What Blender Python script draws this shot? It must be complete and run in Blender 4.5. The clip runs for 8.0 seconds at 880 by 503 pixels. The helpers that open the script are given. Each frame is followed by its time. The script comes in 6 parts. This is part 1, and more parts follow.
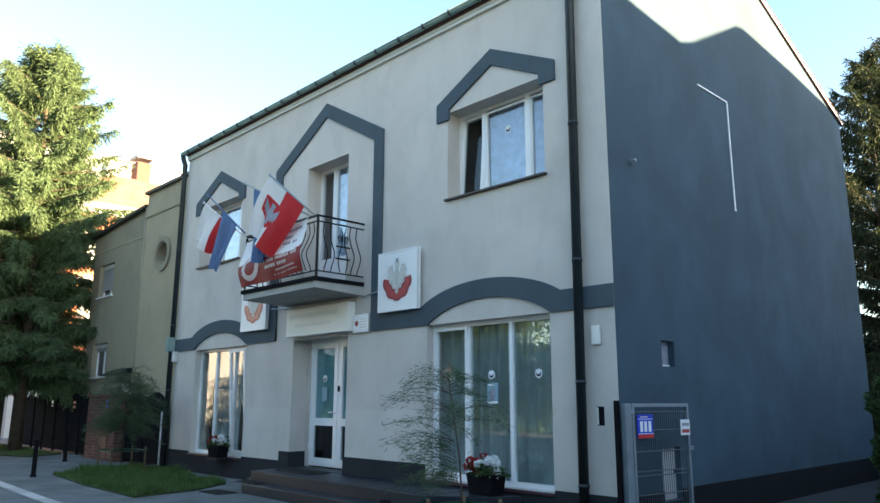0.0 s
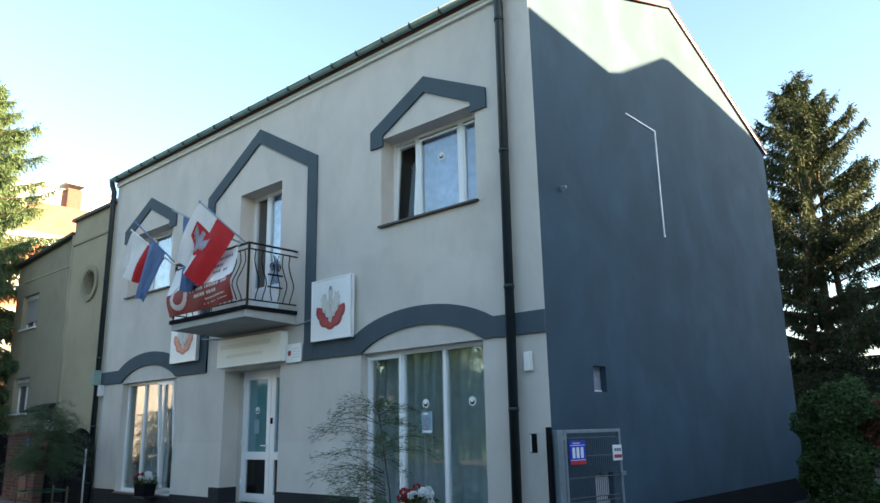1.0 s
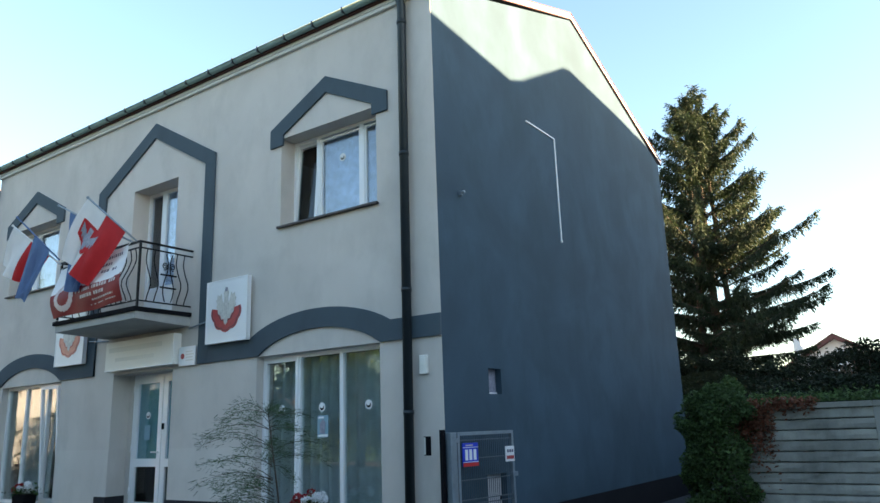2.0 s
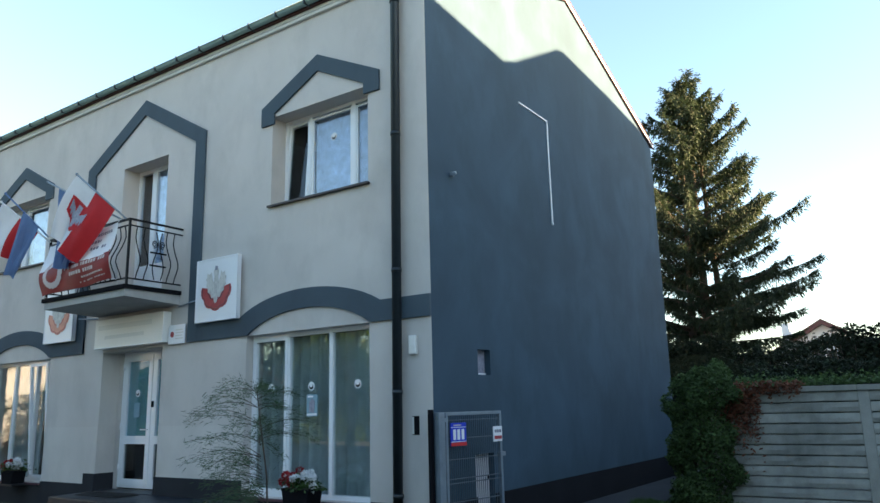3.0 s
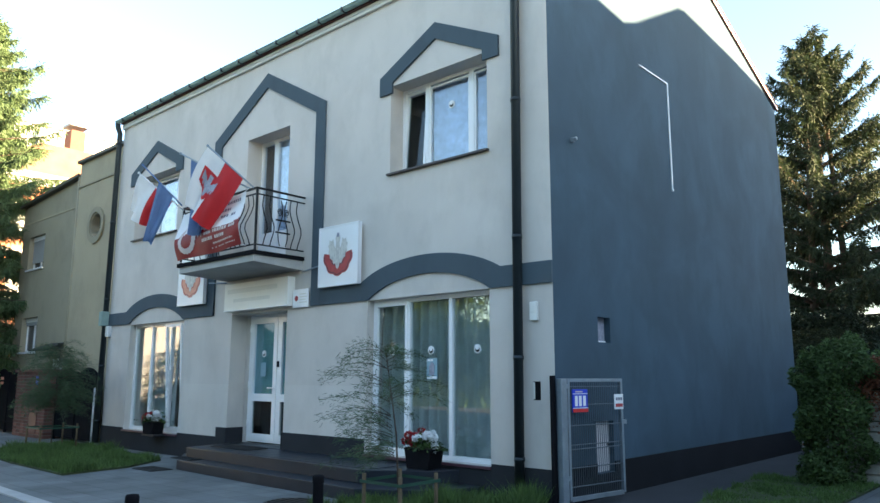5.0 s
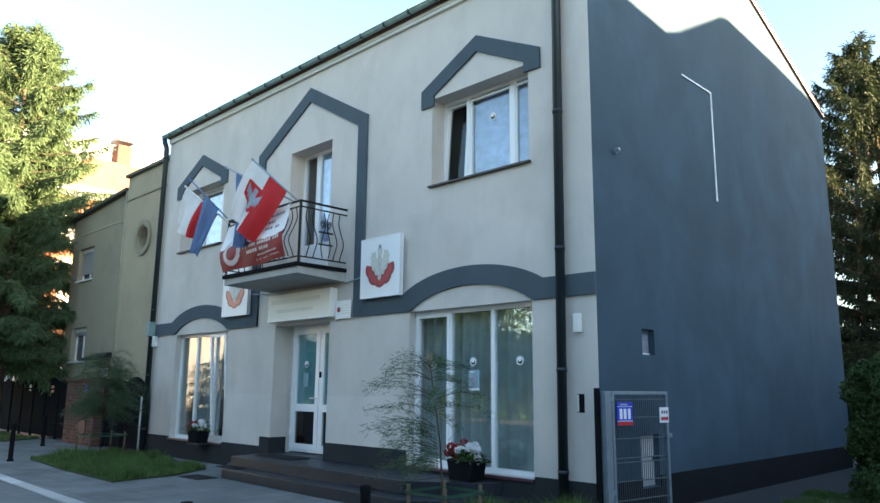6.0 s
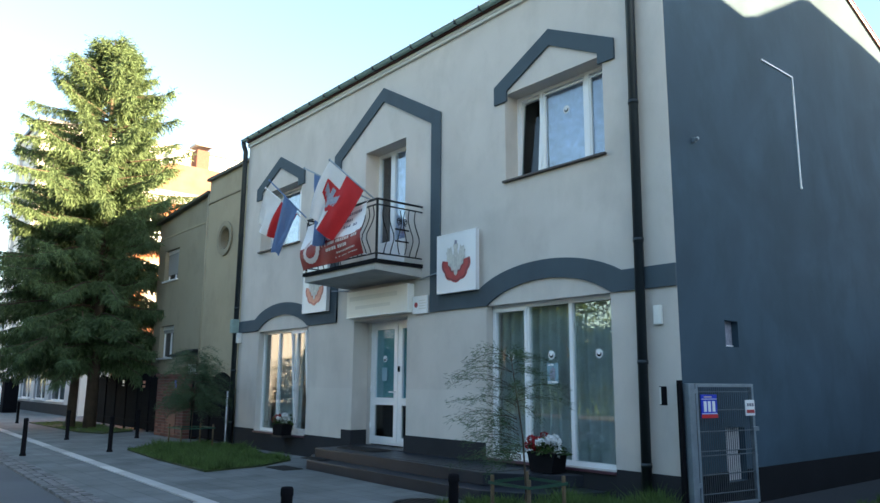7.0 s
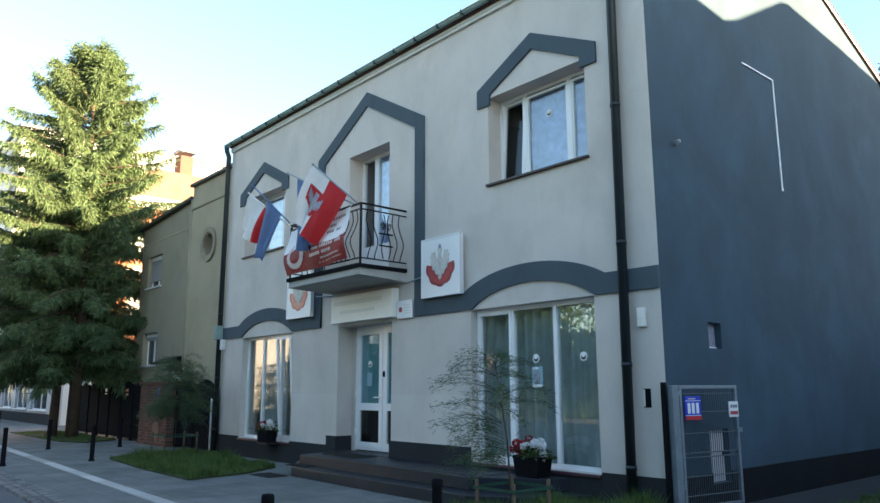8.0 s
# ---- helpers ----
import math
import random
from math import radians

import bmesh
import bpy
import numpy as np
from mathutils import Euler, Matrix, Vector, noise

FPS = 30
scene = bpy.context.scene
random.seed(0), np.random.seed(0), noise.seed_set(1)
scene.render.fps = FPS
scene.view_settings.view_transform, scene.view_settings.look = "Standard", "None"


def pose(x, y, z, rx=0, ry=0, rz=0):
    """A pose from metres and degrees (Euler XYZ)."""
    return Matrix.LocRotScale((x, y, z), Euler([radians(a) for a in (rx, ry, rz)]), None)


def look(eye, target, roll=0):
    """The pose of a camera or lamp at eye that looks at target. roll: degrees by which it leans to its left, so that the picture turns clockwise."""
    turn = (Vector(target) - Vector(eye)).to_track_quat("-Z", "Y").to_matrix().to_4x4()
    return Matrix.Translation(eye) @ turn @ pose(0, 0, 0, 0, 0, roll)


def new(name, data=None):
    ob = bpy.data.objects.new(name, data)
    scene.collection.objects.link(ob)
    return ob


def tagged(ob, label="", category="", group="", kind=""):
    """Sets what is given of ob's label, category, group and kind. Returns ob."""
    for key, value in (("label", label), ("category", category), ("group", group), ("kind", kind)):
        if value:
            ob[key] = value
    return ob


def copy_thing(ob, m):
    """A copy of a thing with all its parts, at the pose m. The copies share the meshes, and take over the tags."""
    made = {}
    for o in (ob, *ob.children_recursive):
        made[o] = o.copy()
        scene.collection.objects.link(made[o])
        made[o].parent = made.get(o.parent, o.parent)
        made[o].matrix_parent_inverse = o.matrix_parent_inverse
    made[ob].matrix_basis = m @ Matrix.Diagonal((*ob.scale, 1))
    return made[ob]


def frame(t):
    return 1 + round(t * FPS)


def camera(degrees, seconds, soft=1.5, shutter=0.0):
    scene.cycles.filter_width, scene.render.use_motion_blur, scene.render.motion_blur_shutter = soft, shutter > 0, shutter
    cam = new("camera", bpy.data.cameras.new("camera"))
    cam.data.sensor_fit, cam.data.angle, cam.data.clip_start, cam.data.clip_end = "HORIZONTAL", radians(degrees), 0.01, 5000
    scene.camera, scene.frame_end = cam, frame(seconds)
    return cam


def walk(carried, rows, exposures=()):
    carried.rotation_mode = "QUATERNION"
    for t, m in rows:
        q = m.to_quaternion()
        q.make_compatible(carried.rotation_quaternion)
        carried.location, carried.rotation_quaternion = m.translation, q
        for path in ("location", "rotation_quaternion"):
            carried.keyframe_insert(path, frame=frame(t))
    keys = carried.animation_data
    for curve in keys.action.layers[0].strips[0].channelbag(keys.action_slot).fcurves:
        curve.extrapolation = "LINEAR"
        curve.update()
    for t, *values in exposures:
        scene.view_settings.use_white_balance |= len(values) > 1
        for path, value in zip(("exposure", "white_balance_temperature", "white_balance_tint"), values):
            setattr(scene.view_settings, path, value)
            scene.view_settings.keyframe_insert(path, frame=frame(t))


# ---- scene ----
cam = camera(62.0, 8.0)

PATH = [
    (0, (4.815, -7.528, 1.501), (3.404, -6.168, 1.901), 0.1),
    (0.5, (4.837, -7.437, 1.506), (3.481, -6.041, 1.967), -0.4),
    (1, (4.875, -7.351, 1.514), (3.584, -5.899, 1.985), -1.2),
    (1.5, (4.936, -7.277, 1.519), (3.733, -5.751, 1.994), -1.8),
    (2, (5.029, -7.23, 1.542), (3.922, -5.631, 2.008), -2.0),
    (2.2, (5.073, -7.199, 1.535), (4.0, -5.575, 1.993), -2.0),
    (3.3, (5.011, -7.241, 1.521), (3.886, -5.635, 1.919), -0.8),
    (3.5, (4.974, -7.276, 1.512), (3.819, -5.689, 1.897), -0.5),
    (4, (4.911, -7.326, 1.498), (3.682, -5.787, 1.848), -0.3),
    (4.5, (4.867, -7.388, 1.487), (3.586, -5.889, 1.819), -0.1),
    (6, (4.807, -7.513, 1.488), (3.423, -6.116, 1.856), 0.5),
    (6.5, (4.804, -7.59, 1.494), (3.357, -6.258, 1.854), 0.6),
    (7, (4.809, -7.681, 1.449), (3.299, -6.419, 1.805), 0.4),
    (7.5, (4.818, -7.699, 1.43), (3.291, -6.453, 1.768), 0.3),
    (8, (4.811, -7.631, 1.443), (3.327, -6.343, 1.812), -0.2),
]
EXPOSURES = [(0, 3.41), (1, 3.26), (2, 3.20), (3.5, 3.31), (4.5, 3.63), (6, 3.57), (7, 3.32), (7.5, 3.31), (8, 3.33)]
walk(cam, [(t, look(eye, target, roll)) for t, eye, target, roll in PATH], EXPOSURES)

# ---------------------------------------------------------------- light
SUN_AZ, SUN_EL = radians(20.0), radians(10.5)     # azimuth from +x towards +y
SUN_DIR = Vector((math.cos(SUN_EL) * math.cos(SUN_AZ), math.cos(SUN_EL) * math.sin(SUN_AZ), math.sin(SUN_EL)))
world = bpy.data.worlds.new("sky")
scene.world = world
world.use_nodes = True
wn = world.node_tree
wn.nodes.clear()
w_out = wn.nodes.new("ShaderNodeOutputWorld")
w_bg = wn.nodes.new("ShaderNodeBackground")
w_sky = wn.nodes.new("ShaderNodeTexSky")
w_sky.sky_type = "NISHITA"
w_sky.sun_disc = False
w_sky.sun_elevation = SUN_EL
w_sky.sun_rotation = math.pi / 2 - SUN_AZ
w_sky.air_density = 1.0
w_sky.dust_density = 0.9
w_sky.ozone_density = 1.35
w_bg.inputs["Strength"].default_value = 0.070
wn.links.new(w_sky.outputs[0], w_bg.inputs[0])
wn.links.new(w_bg.outputs[0], w_out.inputs[0])

sun_data = bpy.data.lights.new("sun", "SUN")
sun_data.energy = 5.0
sun_data.angle = radians(0.3)
sun_data.color = (1.0, 0.72, 0.43)
sun = new("sun", sun_data)
sun.matrix_world = look(SUN_DIR * 60, (0, 0, 0))


# ---------------------------------------------------------------- materials
def rgb(c):
    return (c[0], c[1], c[2], 1.0)


def mat(name, colour, rough=0.8, metal=0.0, vary=0.12, scale=3.0, grain=60.0, bump=0.15, bump_dist=0.004, stain=0.0, stain_col=None, blotch=0.0, spec=0.4, random_obj=0.0, island=0.0, trans=0.0):
    """A plain surface with two scales of variation, fine relief and optional stains."""
    m = bpy.data.materials.new(name)
    m.use_nodes = True
    nt = m.node_tree
    b = nt.nodes["Principled BSDF"]
    b.inputs["Roughness"].default_value = rough
    b.inputs["Metallic"].default_value = metal
    b.inputs["Specular IOR Level"].default_value = spec
    co = nt.nodes.new("ShaderNodeTexCoord")
    n1 = nt.nodes.new("ShaderNodeTexNoise")
    n1.inputs["Scale"].default_value = scale
    n1.inputs["Detail"].default_value = 5
    n2 = nt.nodes.new("ShaderNodeTexNoise")
    n2.inputs["Scale"].default_value = grain
    n2.inputs["Detail"].default_value = 3
    nt.links.new(co.outputs["Object"], n1.inputs["Vector"])
    nt.links.new(co.outputs["Object"], n2.inputs["Vector"])
    add = nt.nodes.new("ShaderNodeMath")
    add.operation = "MULTIPLY_ADD"
    nt.links.new(n1.outputs[0], add.inputs[0])
    add.inputs[1].default_value = 0.7
    half = nt.nodes.new("ShaderNodeMath")
    half.operation = "MULTIPLY"
    half.inputs[1].default_value = 0.3
    nt.links.new(n2.outputs[0], half.inputs[0])
    nt.links.new(half.outputs[0], add.inputs[2])
    rng = nt.nodes.new("ShaderNodeMapRange")
    rng.inputs["From Min"].default_value = 0.3
    rng.inputs["From Max"].default_value = 0.7
    rng.inputs["To Min"].default_value = 1.0 - vary
    rng.inputs["To Max"].default_value = 1.0 + vary
    nt.links.new(add.outputs[0], rng.inputs[0])
    last = rng.outputs[0]
    if random_obj or island:
        if random_obj:
            info = nt.nodes.new("ShaderNodeObjectInfo")
            src, amount = info.outputs["Random"], random_obj
        else:
            info = nt.nodes.new("ShaderNodeNewGeometry")
            src, amount = info.outputs["Random Per Island"], island
        r2 = nt.nodes.new("ShaderNodeMapRange")
        r2.inputs["To Min"].default_value = 1 - amount
        r2.inputs["To Max"].default_value = 1 + amount
        nt.links.new(src, r2.inputs[0])
        mul = nt.nodes.new("ShaderNodeMath")
        mul.operation = "MULTIPLY"
        nt.links.new(last, mul.inputs[0])
        nt.links.new(r2.outputs[0], mul.inputs[1])
        last = mul.outputs[0]
    mix = nt.nodes.new("ShaderNodeVectorMath")
    mix.operation = "SCALE"
    mix.inputs[0].default_value = colour
    nt.links.new(last, mix.inputs["Scale"])
    out = mix.outputs[0]
    if blotch:
        # broad uneven patches left by rolling and patching the wall
        n4 = nt.nodes.new("ShaderNodeTexNoise")
        n4.inputs["Scale"].default_value = 0.55
        n4.inputs["Detail"].default_value = 3
        n4.inputs["Distortion"].default_value = 1.2
        nt.links.new(co.outputs["Object"], n4.inputs["Vector"])
        r4 = nt.nodes.new("ShaderNodeMapRange")
        r4.inputs["From Min"].default_value = 0.38
        r4.inputs["From Max"].default_value = 0.62
        r4.inputs["To Min"].default_value = 1.0 - blotch
        r4.inputs["To Max"].default_value = 1.0 + blotch
        nt.links.new(n4.outputs[0], r4.inputs[0])
        m4 = nt.nodes.new("ShaderNodeVectorMath")
        m4.operation = "SCALE"
        nt.links.new(out, m4.inputs[0])
        nt.links.new(r4.outputs[0], m4.inputs["Scale"])
        out = m4.outputs[0]
    if stain:
        # streaks, drawn out downwards
        mp = nt.nodes.new("ShaderNodeMapping")
        mp.inputs["Scale"].default_value = (1.5, 1.5, 0.85)
        nt.links.new(co.outputs["Object"], mp.inputs[0])
        n3 = nt.nodes.new("ShaderNodeTexNoise")
        n3.inputs["Scale"].default_value = 1.1
        n3.inputs["Detail"].default_value = 7
        n3.inputs["Roughness"].default_value = 0.65
        nt.links.new(mp.outputs[0], n3.inputs["Vector"])
        r3 = nt.nodes.new("ShaderNodeMapRange")
        r3.inputs["From Min"].default_value = 0.48
        r3.inputs["From Max"].default_value = 0.75
        r3.inputs["To Max"].default_value = stain
        nt.links.new(n3.outputs[0], r3.inputs[0])
        mc = nt.nodes.new("ShaderNodeMix")
        mc.data_type = "RGBA"
        nt.links.new(r3.outputs[0], mc.inputs["Factor"])
        nt.links.new(out, mc.inputs["A"])
        mc.inputs["B"].default_value = rgb(stain_col or tuple(c * 0.5 for c in colour))
        out = mc.outputs["Result"]
    nt.links.new(out, b.inputs["Base Color"])
    if bump:
        bp = nt.nodes.new("ShaderNodeBump")
        bp.inputs["Strength"].default_value = bump
        bp.inputs["Distance"].default_value = bump_dist
        nt.links.new(n2.outputs[0], bp.inputs["Height"])
        nt.links.new(bp.outputs[0], b.inputs["Normal"])
    if trans:
        # light that comes through thin cloth and leaves
        o = nt.nodes["Material Output"]
        tr = nt.nodes.new("ShaderNodeBsdfTranslucent")
        nt.links.new(out, tr.inputs["Color"])
        ms = nt.nodes.new("ShaderNodeMixShader")
        ms.inputs[0].default_value = trans
        nt.links.new(b.outputs[0], ms.inputs[1])
        nt.links.new(tr.outputs[0], ms.inputs[2])
        nt.links.new(ms.outputs[0], o.inputs["Surface"])
    return m


def glass_mat(name, tint=(0.84, 0.9, 0.9), gloss=0.11, rough=0.0):
    m = bpy.data.materials.new(name)
    m.use_nodes = True
    nt = m.node_tree
    nt.nodes.clear()
    o = nt.nodes.new("ShaderNodeOutputMaterial")
    t = nt.nodes.new("ShaderNodeBsdfTransparent")
    t.inputs[0].default_value = rgb(tint)
    g = nt.nodes.new("ShaderNodeBsdfGlossy")
    g.inputs["Roughness"].default_value = rough
    co = nt.nodes.new("ShaderNodeTexCoord")
    nz = nt.nodes.new("ShaderNodeTexNoise")
    nz.inputs["Scale"].default_value = 1.3
    nt.links.new(co.outputs["Object"], nz.inputs["Vector"])
    bp = nt.nodes.new("ShaderNodeBump")
    bp.inputs["Strength"].default_value = 0.05
    bp.inputs["Distance"].default_value = 0.02
    nt.links.new(nz.outputs[0], bp.inputs["Height"])
    nt.links.new(bp.outputs[0], g.inputs["Normal"])
    lw = nt.nodes.new("ShaderNodeLayerWeight")
    lw.inputs["Blend"].default_value = 0.5
    pw = nt.nodes.new("ShaderNodeMath")
    pw.operation = "POWER"
    pw.inputs[1].default_value = 4.0
    nt.links.new(lw.outputs["Facing"], pw.inputs[0])
    f = nt.nodes.new("ShaderNodeMath")
    f.operation = "MULTIPLY_ADD"
    f.inputs[1].default_value = 1.0 - gloss
    f.inputs[2].default_value = gloss
    nt.links.new(pw.outputs[0], f.inputs[0])
    ms = nt.nodes.new("ShaderNodeMixShader")
    nt.links.new(f.outputs[0], ms.inputs[0])
    nt.links.new(t.outputs[0], ms.inputs[1])
    nt.links.new(g.outputs[0], ms.inputs[2])
    nt.links.new(ms.outputs[0], o.inputs[0])
    return m


M_PLASTER = mat("grey_plaster", (0.605, 0.560, 0.512), 0.92, vary=0.07, scale=0.9, grain=140, bump=0.25, stain=0.5, stain_col=(0.43, 0.40, 0.36), blotch=0.035)
M_PLASTER2 = mat("repaired_grey_plaster", (0.63, 0.59, 0.54), 0.92, vary=0.06, scale=0.9, grain=140, bump=0.25, stain=0.4, stain_col=(0.45, 0.42, 0.38), blotch=0.03)
M_BLUE = mat("blue_grey_plaster", (0.041, 0.076, 0.108), 0.9, vary=0.15, scale=0.9, grain=140, bump=0.25, stain=0.7, stain_col=(0.028, 0.056, 0.074), blotch=0.12)
M_TRIM = mat("blue_trim_paint", (0.062, 0.089, 0.109), 0.85, vary=0.07, scale=2.0, grain=120, bump=0.2, stain=0.5, stain_col=(0.042, 0.055, 0.07))
M_PLINTH = mat("dark_plinth_render", (0.032, 0.034, 0.038), 0.95, spec=0.15, vary=0.15, scale=1.5, grain=160, bump=0.3)
M_PLINTH_SHADE = mat("shaded_plinth_render", (0.011, 0.012, 0.015), 0.8, spec=0.15, vary=0.25, scale=1.5, grain=120, bump=0.4)
M_FASCIA = mat("pale_fascia_plaster", (0.625, 0.612, 0.572), 0.85, vary=0.06, scale=2.0)
M_ROOF = mat("dark_sheet_roof", (0.06, 0.065, 0.07), 0.5, 0.4, vary=0.15, scale=2.0)
M_VERGE = mat("reddish_verge_sheet", (0.10, 0.04, 0.035), 0.6, 0.2, vary=0.1)
M_GUTTER = mat("dark_gutter_metal", (0.034, 0.044, 0.050), 0.45, 0.5, vary=0.12, scale=4.0, grain=40, bump=0.05)
M_GREEN = mat("oxidised_gutter_green", (0.24, 0.335, 0.31), 0.7, 0.0, vary=0.2, scale=5.0)
M_PVC = mat("white_pvc", (0.860, 0.860, 0.860), 0.35, vary=0.03, scale=2.0, grain=30, bump=0.0)
M_SILL = mat("dark_sill_metal", (0.05, 0.04, 0.04), 0.45, 0.3, vary=0.1)
M_MAROON = mat("maroon_sill_tile", (0.10, 0.045, 0.06), 0.4, vary=0.15)
M_GLASS = glass_mat("window_glass", (0.88, 0.93, 0.93), 0.12)
M_GLASS_UP = glass_mat("upper_window_glass", (0.84, 0.9, 0.96), 0.10)
M_GLASS_DK = glass_mat("casement_glass", (0.5, 0.56, 0.56), 0.035)
M_CURTAIN = mat("sheer_curtain_cloth", (0.68, 0.74, 0.74), 0.9, vary=0.18, scale=5.0, grain=30, bump=0.0, trans=0.4)
M_CURTAIN_UP = mat("lace_curtain_cloth", (0.70, 0.78, 0.88), 0.9, vary=0.3, scale=7.0, grain=18, bump=0.0, trans=0.35)
M_BLIND = mat("teal_window_film", (0.17, 0.40, 0.37), 0.6, vary=0.08, scale=1.5)
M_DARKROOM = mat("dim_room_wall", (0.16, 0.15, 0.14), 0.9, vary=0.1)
M_IRON = mat("black_wrought_iron", (0.014, 0.014, 0.016), 0.5, 0.6, vary=0.15, grain=80)
M_SLAB = mat("balcony_concrete", (0.399, 0.392, 0.372), 0.9, vary=0.1, scale=3.0, stain=0.35, stain_col=(0.15, 0.145, 0.13))
M_EDGE = mat("dark_edge_flashing", (0.014, 0.015, 0.018), 0.6, 0.0, vary=0.1)
M_SIGN = mat("white_sign_face", (0.860, 0.860, 0.860), 0.4, vary=0.03, scale=2.0, bump=0.0)
M_CREAM = mat("faded_cream_sign", (0.825, 0.798, 0.732), 0.5, vary=0.04, scale=2.0, bump=0.0)
M_CREAM2 = mat("faded_sign_lettering", (0.692, 0.678, 0.625), 0.5, vary=0.04, scale=2.0, bump=0.0)
M_RED = mat("red_cloth", (0.612, 0.033, 0.040), 0.75, vary=0.08, scale=6.0, grain=200, bump=0.1, trans=0.3)
M_WHITE_C = mat("white_cloth", (0.860, 0.860, 0.860), 0.75, vary=0.05, scale=6.0, grain=200, bump=0.1, trans=0.3)
M_BLUE_C = mat("blue_cloth", (0.13, 0.215, 0.40), 0.75, vary=0.1, scale=6.0, grain=200, bump=0.1, trans=0.3)
M_GREYFIG = mat("grey_print", (0.286, 0.292, 0.354), 0.6, vary=0.3, scale=25.0, bump=0.0)
M_REDPRINT = mat("red_print", (0.439, 0.067, 0.067), 0.5, vary=0.15, scale=14.0, bump=0.0)
M_FADED = mat("faded_orange_print", (0.692, 0.293, 0.200), 0.5, vary=0.15, scale=14.0, bump=0.0)
M_GOLD = mat("pale_gold_print", (0.58, 0.56, 0.52), 0.5, vary=0.25, scale=20.0, bump=0.0)
M_BANRED = mat("crimson_banner_cloth", (0.25, 0.018, 0.018), 0.6, vary=0.35, scale=3.0, grain=90, bump=0.1, trans=0.1)
M_BANWHITE = mat("white_banner_cloth", (0.860, 0.851, 0.860), 0.6, vary=0.06, scale=4.0, grain=90, bump=0.1, trans=0.1)
M_INK = mat("dark_lettering", (0.20, 0.19, 0.24), 0.6, vary=0.05, bump=0.0)
M_LIGHTINK = mat("pale_lettering", (0.62, 0.52, 0.50), 0.6, vary=0.05, bump=0.0)
M_GALV = mat("galvanised_steel", (0.27, 0.32, 0.36), 0.5, 0.55, vary=0.15, scale=8.0, grain=50, bump=0.08)
M_MESH = mat("dull_gate_mesh", (0.12, 0.145, 0.165), 0.6, 0.4, vary=0.15, scale=8.0, bump=0.0)
M_PLATE = mat("blue_enamel", (0.027, 0.060, 0.559), 0.3, vary=0.04, bump=0.0)
M_PLATE_R = mat("red_enamel", (0.599, 0.040, 0.040), 0.3, vary=0.04, bump=0.0)
M_BLACK = mat("black_paint", (0.010, 0.010, 0.012), 0.95, vary=0.2, scale=6.0, spec=0.05)
M_STEP = mat("dark_step_tile", (0.021, 0.026, 0.035), 0.42, spec=0.22, vary=0.2, scale=3.0, grain=90, bump=0.1)
M_MATT = mat("black_rubber_mat", (0.02, 0.02, 0.02), 0.9, vary=0.2, grain=200, bump=0.4)
M_BEIGE = mat("aged_beige_render", (0.399, 0.339, 0.233), 0.93, vary=0.08, scale=0.8, grain=110, bump=0.3, stain=0.45, stain_col=(0.225, 0.19, 0.135))
M_BEIGE2 = mat("olive_beige_render", (0.313, 0.273, 0.193), 0.93, vary=0.08, scale=0.8, grain=110, bump=0.3, stain=0.45, stain_col=(0.175, 0.15, 0.11))
M_BRICK = mat("red_brick", (0.143, 0.064, 0.049), 0.9, vary=0.2, scale=9.0, grain=90, bump=0.4, random_obj=0.3)
M_MORTAR = mat("grey_mortar", (0.16, 0.14, 0.125), 0.95, vary=0.1)
M_ORANGE = mat("orange_brick_facade", (0.414, 0.171, 0.090), 0.9, vary=0.12, scale=1.2, grain=60)
M_TILEROOF = mat("brown_tile_roof", (0.168, 0.084, 0.059), 0.85, vary=0.2, scale=2.0, grain=40)
M_WHITEWALL = mat("white_render", (0.70, 0.70, 0.69), 0.9, vary=0.05, scale=0.8, grain=90)
M_SHUTTER = mat("grey_roller_shutter", (0.33, 0.33, 0.32), 0.6, vary=0.06, scale=3.0, bump=0.0)
M_SHOPWALL = mat("dull_white_shop_render", (0.46, 0.46, 0.47), 0.9, vary=0.08, scale=0.8, grain=90)
M_GREYWALL = mat("grey_balcony_panel", (0.28, 0.30, 0.34), 0.8, vary=0.06)
M_DARKGLASS = mat("dark_far_window", (0.05, 0.06, 0.075), 0.1, vary=0.2, scale=1.0, bump=0.0, spec=0.6)
M_CONCRETE = mat("precast_concrete", (0.375, 0.362, 0.315), 0.93, vary=0.16, scale=4.0, grain=60, bump=0.6, bump_dist=0.008, stain=0.75, stain_col=(0.12, 0.12, 0.105), random_obj=0.14)
M_ASPHALT = mat("worn_asphalt", (0.082, 0.088, 0.098), 0.9, vary=0.18, scale=0.7, grain=120, bump=0.5)
M_KERB = mat("pale_kerb_stone", (0.407, 0.407, 0.395), 0.9, vary=0.1, scale=4.0, grain=80, random_obj=0.2)
M_COBBLE = mat("granite_sett", (0.146, 0.146, 0.146), 0.85, vary=0.15, scale=12.0, grain=90, random_obj=0.3, island=0.0)
M_SOIL = mat("dark_soil", (0.05, 0.042, 0.03), 0.95, vary=0.25, scale=5.0)
M_GRASS = mat("grass_blade", (0.080, 0.140, 0.037), 0.8, vary=0.3, scale=3.0, bump=0.0, island=0.35, trans=0.25)
M_LAWN = mat("lawn_ground", (0.040, 0.056, 0.020), 0.95, vary=0.3, scale=4.0, grain=80)
M_BARK = mat("bark", (0.085, 0.062, 0.045), 0.95, vary=0.25, scale=7.0, grain=45, bump=0.7, bump_dist=0.02)
M_NEEDLE_L = mat("light_conifer_needles", (0.082, 0.134, 0.056), 0.75, vary=0.25, scale=1.2, bump=0.0, island=0.4, trans=0.2)
